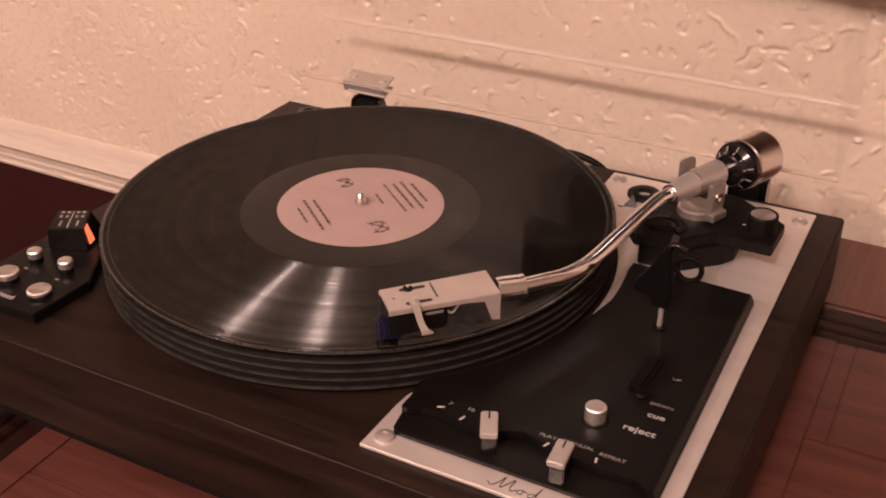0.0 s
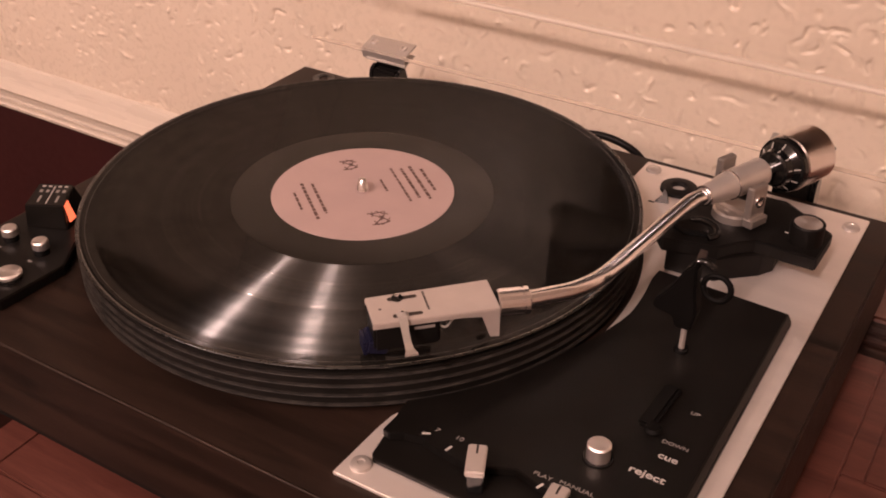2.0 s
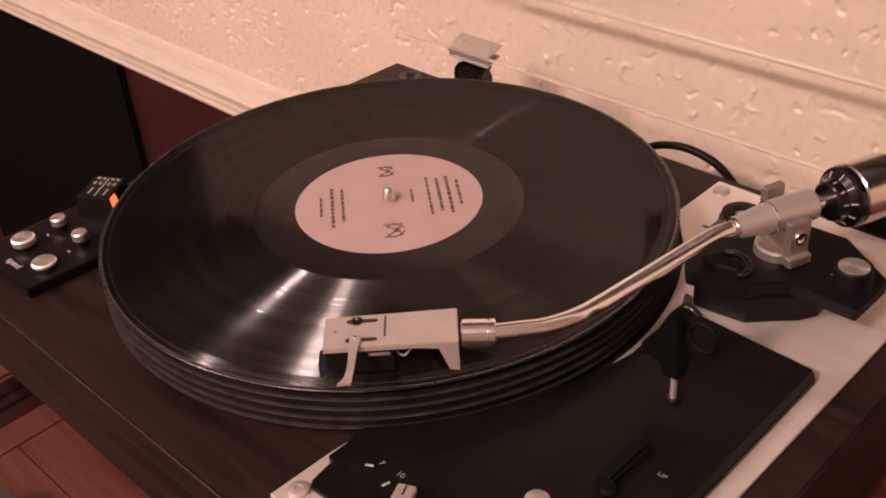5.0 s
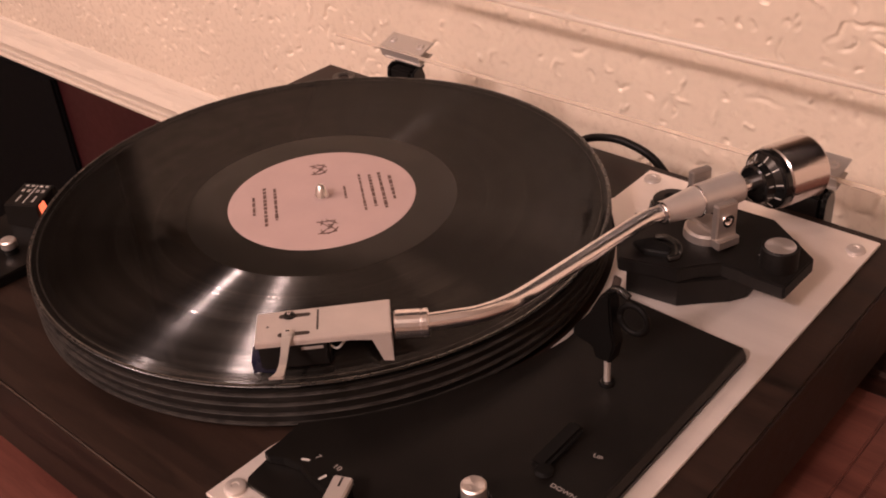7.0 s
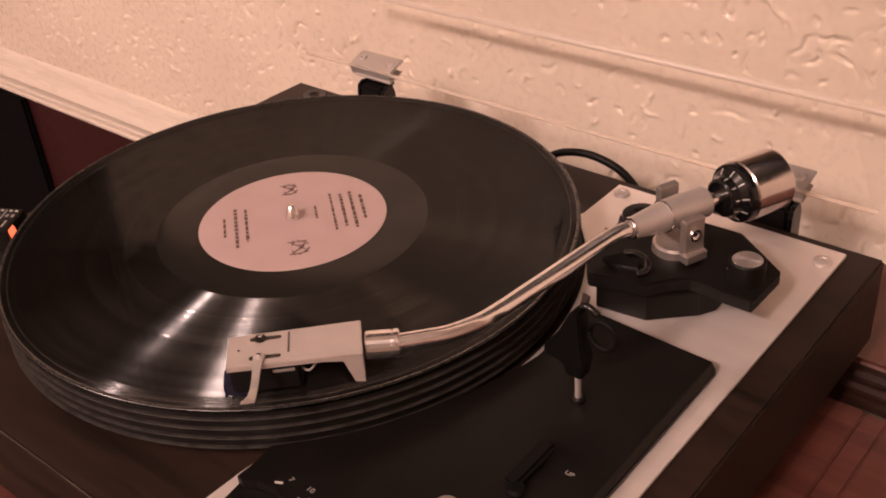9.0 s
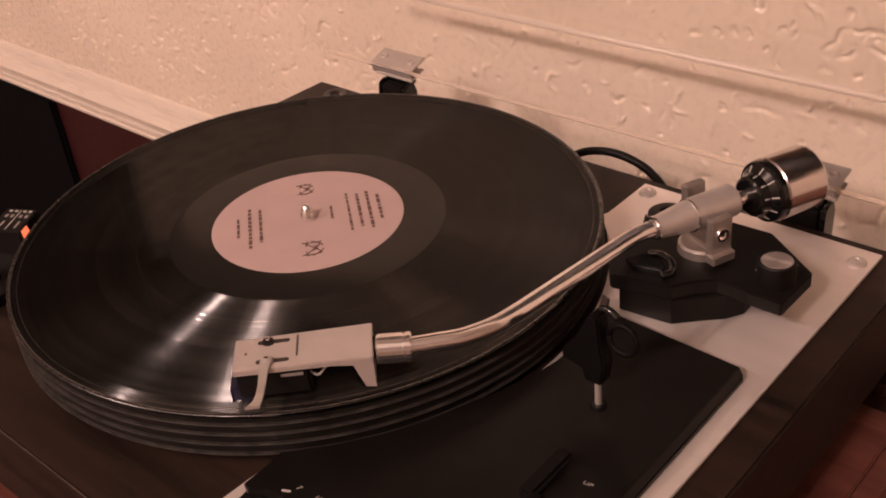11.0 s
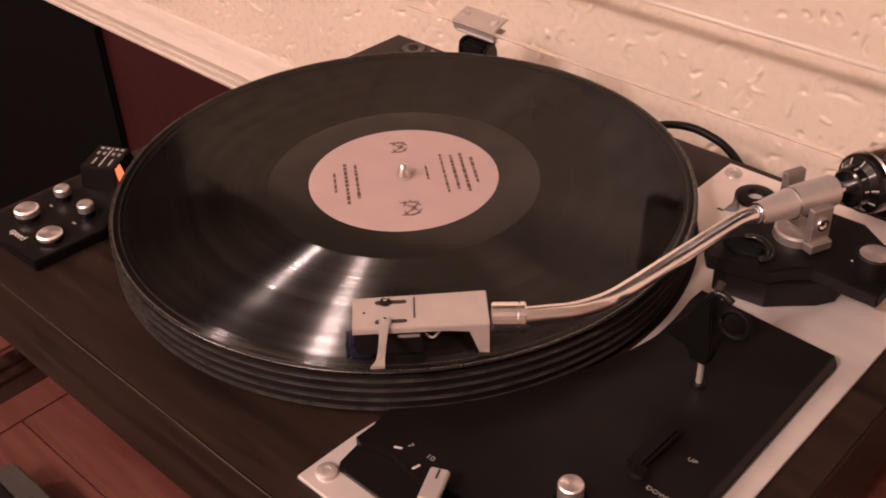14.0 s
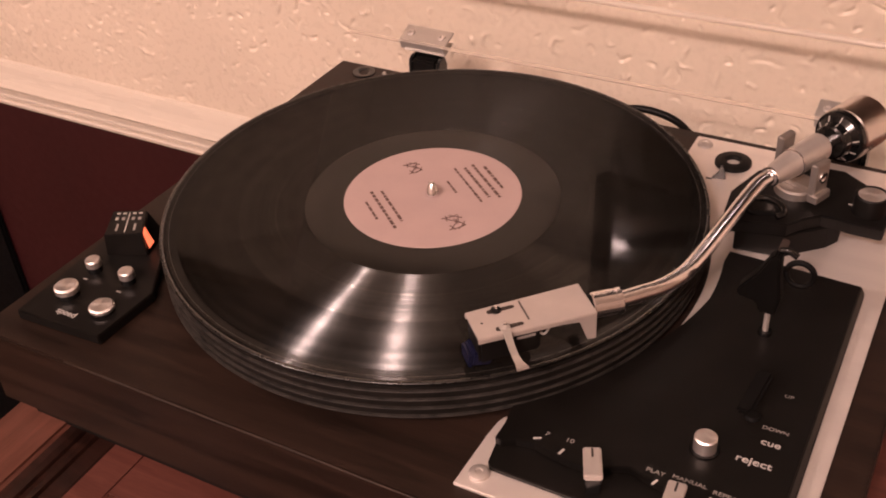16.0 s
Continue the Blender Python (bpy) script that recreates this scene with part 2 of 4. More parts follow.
_nt.links.new(_edge.outputs["Facing"], _pow.inputs[0])
_fres = _nt.nodes.new("ShaderNodeMath")
_fres.operation = "MULTIPLY_ADD"
_fres.inputs[1].default_value, _fres.inputs[2].default_value = 0.25, 0.012
_nt.links.new(_pow.outputs[0], _fres.inputs[0])
_mix = _nt.nodes.new("ShaderNodeMixShader")
_nt.links.new(_fres.outputs[0], _mix.inputs[0])
_nt.links.new(_clear.outputs[0], _mix.inputs[1])
_nt.links.new(_gloss.outputs[0], _mix.inputs[2])
_nt.links.new(_mix.outputs[0], _nt.nodes["Material Output"].inputs["Surface"])
EDGE = bpy.data.materials.new("sawn_acrylic_edge")
EDGE.use_nodes = True
_b = EDGE.node_tree.nodes["Principled BSDF"]
_b.inputs["Base Color"].default_value = (0.80, 0.69, 0.58, 1)
_b.inputs["Roughness"].default_value = 0.16
_b.inputs["IOR"].default_value = 1.45
_b.inputs["Transmission Weight"].default_value = 0.5
GLOW = bpy.data.materials.new("neon_strobe_glow")
GLOW.use_nodes = True
_b = GLOW.node_tree.nodes["Principled BSDF"]
_b.inputs["Base Color"].default_value = (0.8, 0.2, 0.1, 1)
_b.inputs["Emission Color"].default_value = (1.0, 0.17, 0.075, 1)
_b.inputs["Emission Strength"].default_value = 1.5


# ---- mesh helpers ----
def part(name, bm, material, parent=None, label=""):
    me = bpy.data.meshes.new(name)
    bm.to_mesh(me)
    bm.free()
    me.materials.append(material)
    ob = new(name, me)
    if parent is not None:
        ob.parent = parent
    if label:
        ob["label"] = label
    return ob


def empty(name, label, category, group="", kind=""):
    return tagged(new(name), label, category, group, kind)


def bevel(bm, w, seg=2, angle=30):
    if w:
        es = [e for e in bm.edges if len(e.link_faces) == 2 and e.calc_face_angle(0) > radians(angle)]
        bmesh.ops.bevel(bm, geom=es, offset=w, segments=seg, affect="EDGES", clamp_overlap=True)
    return bm


def box(x0, y0, z0, x1, y1, z1, w=0.0, seg=2, bm=None):
    own = bm is None
    bm = bm or bmesh.new()
    m = Matrix.Translation(((x0 + x1) / 2, (y0 + y1) / 2, (z0 + z1) / 2)) @ Matrix.Diagonal((abs(x1 - x0), abs(y1 - y0), abs(z1 - z0), 1))
    bmesh.ops.create_cube(bm, size=1, matrix=m)
    return bevel(bm, w, seg) if own else bm


def obox(m, sx, sy, sz, w=0.0, seg=2):
    """A box of that size about the pose m."""
    bm = box(-sx / 2, -sy / 2, -sz / 2, sx / 2, sy / 2, sz / 2, w, seg)
    bm.transform(m)
    return bm


def prism(points, z0, z1, w=0.0, seg=2):
    bm = bmesh.new()
    vs = [bm.verts.new((x, y, z0)) for x, y in points]
    f = bm.faces.new(vs)
    up = bmesh.ops.extrude_face_region(bm, geom=[f])
    bmesh.ops.translate(bm, verts=[v for v in up["geom"] if isinstance(v, bmesh.types.BMVert)], vec=(0, 0, z1 - z0))
    bmesh.ops.recalc_face_normals(bm, faces=bm.faces)
    return bevel(bm, w, seg, 40)


def lathe(profile, n=48, m=None, smooth=True, sharp=35):
    """Turns (radius, height) pairs about z, then moves by m."""
    bm = bmesh.new()
    rings = []
    for r, z in profile:
        if r < 1e-6:
            rings.append([bm.verts.new((0, 0, z))])
        else:
            rings.append([bm.verts.new((r * math.cos(2 * math.pi * i / n), r * math.sin(2 * math.pi * i / n), z)) for i in range(n)])
    for a, b in zip(rings, rings[1:]):
        for i in range(n):
            j = (i + 1) % n
            if len(a) == 1 and len(b) == 1:
                continue
            if len(a) == 1:
                bm.faces.new((a[0], b[i], b[j]))
            elif len(b) == 1:
                bm.faces.new((a[i], a[j], b[0]))
            else:
                bm.faces.new((a[i], a[j], b[j], b[i]))
    bmesh.ops.recalc_face_normals(bm, faces=bm.faces)
    if smooth:
        for f in bm.faces:
            f.smooth = True
        for e in bm.edges:
            if len(e.link_faces) == 2 and e.calc_face_angle(0) > radians(sharp):
                e.smooth = False
    if m is not None:
        bm.transform(m)
    return bm


def sweep(points, r, n=14, cap=True, steps=6):
    """A round tube through the points, smoothed (Catmull-Rom)."""
    P = [Vector(p) for p in points]
    Q = [P[0] * 2 - P[1], *P, P[-1] * 2 - P[-2]]
    path = []
    for i in range(1, len(Q) - 2):
        for k in range(steps):
            t = k / steps
            a, b, c, d = Q[i - 1], Q[i], Q[i + 1], Q[i + 2]
            path.append(0.5 * (2 * b + (c - a) * t + (2 * a - 5 * b + 4 * c - d) * t * t + (3 * b - a - 3 * c + d) * t ** 3))
    path.append(P[-1])
    bm = bmesh.new()
    rings = []
    side = None
    for i, p in enumerate(path):
        d = (path[min(i + 1, len(path) - 1)] - path[max(i - 1, 0)]).normalized()
        if side is None:
            side = d.orthogonal().normalized()
        side = (side - d * side.dot(d)).normalized()
        up = d.cross(side)
        rings.append([bm.verts.new(p + r * (math.cos(2 * math.pi * k / n) * side + math.sin(2 * math.pi * k / n) * up)) for k in range(n)])
    for a, b in zip(rings, rings[1:]):
        for k in range(n):
            f = bm.faces.new((a[k], a[(k + 1) % n], b[(k + 1) % n], b[k]))
            f.smooth = True
    if cap:
        bm.faces.new(rings[0][::-1])
        bm.faces.new(rings[-1])
    bmesh.ops.recalc_face_normals(bm, faces=bm.faces)
    return bm


def join(*bms):
    out = bmesh.new()
    for b in bms:
        me = bpy.data.meshes.new("tmp")
        b.to_mesh(me)
        b.free()
        out.from_mesh(me)
        bpy.data.meshes.remove(me)
    return out


def lettering(name, text, size, m, material, parent, bold=0.0, shear=0.0):
    cu = bpy.data.curves.new(name, "FONT")
    cu.body, cu.size, cu.align_x, cu.align_y = text, size, "CENTER", "CENTER"
    cu.extrude, cu.offset, cu.shear = 0.00006, bold, shear
    tmp = new("tmp_text", cu)
    me = bpy.data.meshes.new_from_object(tmp.evaluated_get(bpy.context.evaluated_depsgraph_get()))
    bpy.data.objects.remove(tmp)
    me.materials.clear()
    me.materials.append(material)
    me.transform(m)
    ob = new(name, me)
    ob.parent = parent
    return ob


def arc(r, a0, a1, n, cx=0.0, cy=0.0):
    return [(cx + r * math.cos(radians(a0 + (a1 - a0) * i / n)), cy + r * math.sin(radians(a0 + (a1 - a0) * i / n))) for i in range(n + 1)]


# ---- room ----
WALL_Y, FLOOR_Z, CEIL_Z = 0.269, -1.02, 1.75
RAIL_TOP, RAIL_LOW = -0.152, -0.203


def plaster_wall():
    """Cream wall above the rail: short trowel ridges, flecks and pits stand out of the flat plaster."""
    x0, x1, z0, z1 = -1.35, 0.62, RAIL_TOP - 0.01, 0.19
    xs = np.concatenate([np.arange(x0, -0.42, 0.0019), np.arange(-0.42, 0.40, 0.0010), np.linspace(0.40, x1, 90)])
    zs = np.linspace(z0, z1, 340)
    nx, nz = len(xs) - 1, len(zs) - 1
    H = np.zeros((nz + 1, nx + 1))
    rnd = random.Random(11)

    def ridge(x, z, ang, length, curl, wide, high, up=False):
        """One trowel mark: a curved ridge or tear, steep on one flank, that fades at both ends."""
        k = max(4, int(length / 0.0015))
        for i in range(k):
            f = i / (k - 1)
            i0, i1 = np.searchsorted(xs, (x - 4 * wide, x + 4 * wide))
            j0, j1 = np.searchsorted(zs, (z - 4 * wide, z + 4 * wide))
            if i1 > i0 and j1 > j0:
                dx, dz = xs[i0:i1][None, :] - x, zs[j0:j1][:, None] - z
                across = dx * -math.sin(ang) + dz * math.cos(ang)
                w = np.where(across > 0, wide * 0.55, wide * 1.3)
                bump = high * math.sin(math.pi * (0.12 + 0.76 * f)) * np.exp(-(dx * dx + dz * dz) / (w * w))
                bump = bump * rnd.uniform(0.55, 1.0)
                H[j0:j1, i0:i1] = np.maximum(H[j0:j1, i0:i1], bump) if up else np.minimum(H[j0:j1, i0:i1], -bump)
            x, z, ang = x + math.cos(ang) * length / k, z + math.sin(ang) * length / k, ang + curl / k + rnd.gauss(0, 0.34)
    for i in range(3900):
        x, z = rnd.uniform(x0, x1), rnd.uniform(z0, z1)
        if x > -0.10 and rnd.random() < 0.36:
            continue
        if noise.noise(Vector((x * 11, z * 11, 3))) < -0.2:
            continue
        ridge(x, z, rnd.uniform(0, 2 * math.pi), min(0.030, rnd.lognormvariate(-4.9, 0.65)), rnd.gauss(0, 1.6), rnd.uniform(0.0010, 0.0021), rnd.uniform(0.0010, 0.0030), rnd.random() < 0.42)
    for x, z in ((0.085, 0.045), (0.106, 0.049), (0.127, 0.053), (0.029, 0.006), (-0.012, -0.012)):
        ridge(x - 0.003, z + 0.002, 1.2, 0.012, -3.6, 0.0016, 0.0018)
    for x, z, a, l, c in ((0.152, 0.050, 0.9, 0.022, -1.6), (0.166, 0.066, -0.6, 0.018, 1.2), (0.178, 0.056, 0.1, 0.022, -0.9), (0.160, 0.047, 0.2, 0.016, 0.9), (0.196, 0.050, -0.9, 0.012, 1.0)):
        ridge(x, z, a, l, c, 0.0014, 0.0024)
    H += 0.0005 * np.sin(xs * 23 + 0.7)[None, :] * np.sin(zs * 31 + 1.1)[:, None]
    X, Z = np.meshgrid(xs, zs)
    verts = np.stack([X, WALL_Y - H, Z], -1).reshape(-1, 3)
    idx = np.arange((nx + 1) * (nz + 1)).reshape(nz + 1, nx + 1)
    faces = np.stack([idx[:-1, :-1], idx[:-1, 1:], idx[1:, 1:], idx[1:, :-1]], -1).reshape(-1, 4)
    me = bpy.data.meshes.new("wall_north")
    me.from_pydata(verts.tolist(), [], faces.tolist())
    me.polygons.foreach_set("use_smooth", [True] * len(faces))
    me.materials.append(CREAM)
    return new("wall_north", me)


tagged(plaster_wall(), "cream gloss-painted plaster wall with trowelled relief marks", "wall", kind="structure")
tagged(part("wall_north_upper", box(-2.6, WALL_Y + 0.003, 0.185, 2.3, WALL_Y + 0.12, CEIL_Z), CREAM), "upper part of the cream plaster wall", "wall", kind="structure")
tagged(part("wall_north_side", join(box(-2.6, WALL_Y + 0.003, RAIL_TOP - 0.01, -1.345, WALL_Y + 0.12, 0.185), box(0.615, WALL_Y + 0.003, RAIL_TOP - 0.01, 2.3, WALL_Y + 0.12, 0.185)), CREAM), "cream plaster wall continuing beside the turntable", "wall", kind="structure")
tagged(part("wall_north_lower", box(-2.6, WALL_Y, FLOOR_Z, 2.3, WALL_Y + 0.12, RAIL_TOP - 0.012), MAROON), "dark maroon painted wall below the rail", "wall", kind="structure")


def chair_rail():
    T = RAIL_TOP
    prof = [(0.2690, T + 0.0050), (0.2660, T + 0.0032), (0.2635, T - 0.0020), (0.2612, T - 0.0080), (0.2580, T - 0.0140), (0.2550, T - 0.0185), (0.2528, T - 0.0212), (0.2535, T - 0.0222), (0.2682, T - 0.0232),
            (0.2682, T - 0.0346), (0.2610, T - 0.0350), (0.2592, T - 0.0362), (0.2590, T - 0.0382), (0.2606, T - 0.0396), (0.2640, T - 0.0400), (0.2640, T - 0.0416), (0.2590, T - 0.0420), (0.2572, T - 0.0440), (0.2578, T - 0.0470), (0.2610, T - 0.0495), (0.2685, RAIL_LOW)]
    bm = bmesh.new()
    a = [bm.verts.new((-2.59, y, z)) for y, z in prof]
    b = [bm.verts.new((2.29, y, z)) for y, z in prof]
    for i in range(len(prof) - 1):
        bm.faces.new((a[i], b[i], b[i + 1], a[i + 1]))
    bm.faces.new(a)
    bm.faces.new(b[::-1])
    bm.faces.new((a[-1], b[-1], b[0], a[0]))
    bmesh.ops.recalc_face_normals(bm, faces=bm.faces)
    return part("chair_rail_trim", bm, RAILPAINT)


tagged(chair_rail(), "white painted moulded chair rail along the wall", "trim", kind="structure")
tagged(part("floor", box(-2.72, -3.32, FLOOR_Z - 0.1, 2.42, WALL_Y + 0.12, FLOOR_Z), FLOORM), "dark wooden floor", "floor", kind="structure")
tagged(part("ceiling", box(-2.72, -3.32, CEIL_Z, 2.42, WALL_Y + 0.12, CEIL_Z + 0.1), CEIL), "plain off-white ceiling", "ceiling", kind="structure")
tagged(part("wall_west", box(-2.72, -3.32, FLOOR_Z, -2.6, WALL_Y + 0.12, CEIL_Z), ROOMWALL), "plain brown painted wall", "wall", kind="structure")
tagged(part("wall_east", box(2.3, -3.32, FLOOR_Z, 2.42, WALL_Y + 0.12, CEIL_Z), ROOMWALL), "plain brown painted wall", "wall", kind="structure")
tagged(part("wall_south", box(-2.6, -3.32, FLOOR_Z, 2.3, -3.2, CEIL_Z), ROOMWALL), "plain brown painted wall", "wall", kind="structure")


# ---- black fabric panel against the maroon wall ----
def fabric_panel():
    t = empty("loudspeaker", "black fabric-fronted panel speaker standing against the maroon wall", "speaker")
    part("cabinet", box(-1.42, 0.2615, FLOOR_Z, -0.80, 0.2686, -0.206, 0.002), SPEAKER, t)
    part("grille", box(-1.417, 0.2595, FLOOR_Z + 0.05, -0.8005, 0.2616, -0.2065, 0.0008), FABRIC, t, "black woven grille cloth")
    return t


fabric_panel()

# ---- table ----
TZ = -0.068


def ogee(y_out, drop, axis, a, b):
    """An edge moulding that falls from the raised board to the field. axis 'x': runs along x at y_out, falling towards -y; 'y': runs along y at x = y_out, falling towards +x."""
    prof = [(0, -0.0015), (0.0040, -0.0022), (0.0065, -0.0042), (0.0072, -0.0062), (0.0105, -0.0060), (0.0125, -0.0075), (0.0132, -0.0098), (0.0180, -0.0104), (0.0225, -0.0112), (0.0240, -drop - 0.0035), (0, -drop - 0.0035)]
    bm = bmesh.new()
    ends = []
    for s in (a, b):
        ends.append([bm.verts.new((s, y_out - d, TZ + drop + h) if axis == "x" else (y_out + d, s, TZ + drop + h)) for d, h in prof])
    k = len(prof)
    for i in range(k):
        bm.faces.new((ends[0][i], ends[1][i], ends[1][(i + 1) % k], ends[0][(i + 1) % k]))
    bm.faces.new(ends[0])
    bm.faces.new(ends[1][::-1])
    bmesh.ops.recalc_face_normals(bm, faces=bm.faces)
    return bm


def table():
    t = empty("wooden_cabinet", "red-brown wooden cabinet with moulded, panelled top", "cabinet")
    L, R, F, B = -0.183, 0.62, -0.56, 0.252
    part("carcass", box(L + 0.01, F + 0.01, FLOOR_Z, R - 0.01, B, TZ - 0.022, 0.003), TABLE_RED, t)
    part("top_core", box(L + 0.004, F, TZ - 0.022, R, B, TZ - 0.0036, 0.002), TABLE_RED, t, "core under the top boards")
    # raised border boards with their mouldings
    part("border_board", box(L, F, TZ - 0.0034, -0.1412, B, TZ + 0.009, 0.0030, 3), TABLE_TAN, t, "orange-brown raised border board")
    part("border_board", box(-0.1405, 0.1545, TZ - 0.0034, R, B, TZ + 0.009, 0.0030, 3), TABLE_TAN, t, "orange-brown raised border board")
    part("moulding", ogee(-0.1410, 0.009, "y", F, 0.1290), TABLE_DARK, t, "moulded edge")
    part("moulding", ogee(0.1540, 0.009, "x", -0.1160, R), TABLE_DARK, t, "moulded edge")
    # inner field: frame strips and panels, each with its own edges
    def board(x0, y0, x1, y1, dz=0.0):
        part("top_board", box(x0, y0, TZ - 0.0034, x1, y1, TZ + dz, 0.0009), TABLE_RED, t)
    board(-0.1165, F, -0.0953, 0.1295, -0.0006)
    board(-0.0951, -0.1938, 0.2690, 0.1295)
    board(-0.0951, F, 0.2690, -0.1940, -0.0006)
    board(0.2692, 0.0262, 0.2808, 0.1295, -0.0006)
    board(0.2811, 0.0262, R, 0.1295)
    board(0.2692, F, R, 0.0258, -0.0004)
    return t


table()

# ---- turntable ----
PX0, PX1, PY0, PY1 = -0.169, 0.255, -0.175, 0.165


def plinth():
    t = empty("turntable_plinth", "dark walnut veneered turntable plinth", "turntable base")
    part("body", prism([(-0.1825, PY0), (PX1, PY0), (PX1, PY1), (PX0, PY1)], -0.0505, 0.0, 0.0012), WALNUT, t)
    # highlight along the rubbed front edge, put into a paler colour
    part("edge_highlight", sweep([(-0.120 + 0.0365 * k, PY0 + 0.00052 + 0.00012 * math.sin(k * 2.1), -0.00052) for k in range(11)], 0.00042, 6, steps=2), mat("highlight_veneer", (0.036, 0.022, 0.0150), 0.5, 0.0, 0.6, 60), t, "pale highlight strip on the rubbed front edge")
    # base board brought forward in black, so its colour includes the recess shadow
    part("base_board", box(PX0 + 0.003, PY0 + 0.005, -0.0600, PX1 - 0.008, PY1 - 0.008, -0.0504), MATTE, t, "black recessed base board")
    for x in (PX0 + 0.04, PX1 - 0.04):
        for y in (PY0 + 0.04, PY1 - 0.04):
            part("foot", lathe([(0, TZ), (0.016, TZ), (0.017, TZ + 0.003), (0.015, -0.0598), (0, -0.0598)], 24, Matrix.Translation((x, y, 0))), RUBBER, t, "black rubber foot")
    part("grommet", lathe([(0.0035, -0.002), (0.0035, 0.0004), (0.0060, 0.0012), (0.0082, 0.0010), (0.0086, 0.0001), (0.0086, -0.001)], 32, Matrix.Translation((-0.1430, 0.1530, 0))), GLOSS, t, "black grommet in the corner")
    part("pin", lathe([(0, 0.0022), (0.0012, 0.0020), (0.0016, 0.0), (0, 0.0)], 12, Matrix.Translation((-0.1275, 0.1560, 0))), STEEL, t)
    return t


plinth()


def deck_plate():
    t = empty("deck_plate", "brushed aluminium deck plate screwed to the walnut plinth", "deck plate")
    outline = [(0.0970, -0.1615), (0.2385, -0.1615), (0.2385, 0.1565), (0.1045, 0.1565), (0.1045, 0.1190)]
    outline += arc(0.1540, 48.5, -49.5, 40) + [(0.0988, -0.1205), (0.0979, -0.1290)]
    part("plate", prism(outline, 0.0002, 0.0022, 0.0004), ALU, t)
    for x, y in ((0.1051, -0.1524), (0.1117, 0.1475), (0.2312, 0.1430)):
        s = part("screw", lathe([(0, 0.0038), (0.0014, 0.0038), (0.0017, 0.0043), (0.0034, 0.0042), (0.0044, 0.0036), (0.0048, 0.0026), (0.0048, 0.0020), (0, 0.0020)], 28, Matrix.Translation((x, y, 0))), ALU_SATIN, t, "polished cap screw")
    part("slot", box(0.1232, 0.1108, 0.0022, 0.1268, 0.1122, 0.00235), MATTE, t)
    # script model name: joined pen strokes
    strokes = [[(0.0, 0.35), (0.35, 0.05), (0.8, 0.5), (1.2, 1.55), (1.15, 0.6), (1.25, 0.1), (1.7, 0.9), (2.1, 1.55), (2.0, 0.5), (2.2, 0.08), (2.6, 0.4)],
               [(3.1, 0.62), (2.75, 0.5), (2.72, 0.15), (3.05, 0.08), (3.2, 0.4), (3.1, 0.62), (3.5, 0.5)], [(4.15, 0.6), (3.75, 0.5), (3.7, 0.12), (4.05, 0.15), (4.3, 0.9), (4.45, 1.6), (4.3, 0.5), (4.4, 0.08), (4.8, 0.35)]]
    k = 0.0062
    for st in strokes:
        part("script_mark", sweep([(0.1600 + k * x * 0.85, -0.1583 + k * y * 0.75, 0.0023) for x, y in st], 0.00022, 6), DARKINK, t)
    return t


deck_plate()


def platter():
    t = empty("platter", "black ribbed platter with worn grey rings", "platter")
    part("rim", lathe([(0, 0.0035), (0.147, 0.0028), (0.1500, 0.0030), (0.1500, 0.0185), (0.1495, 0.0215), (0.146, 0.0225), (0, 0.0225)], 160), PLATTER, t)
    for z, h in ((0.0046, 0.0008), (0.0098, 0.0007), (0.0151, 0.0007), (0.0203, 0.0006)):
        part("rib", lathe([(0.1499, z - h), (0.1512, z - h * 0.6), (0.1515, z), (0.1512, z + h * 0.6), (0.1499, z + h)], 160), RIB, t, "worn grey ring")
    part("mat", lathe([(0, 0.0226), (0.1485, 0.0226), (0.1490, 0.0232), (0.1480, 0.0237), (0, 0.0237)], 128), RUBBER, t, "black rubber mat")
    part("spindle", lathe([(0.0034, 0.0200), (0.0034, 0.0262), (0.0041, 0.0264), (0.0041, 0.0274), (0.0038, 0.0282), (0.0019, 0.0334), (0.0010, 0.0341), (0, 0.0342)], 32), CHROME, t, "chrome centre spindle")
    return t


platter()
RZ = 0.0256


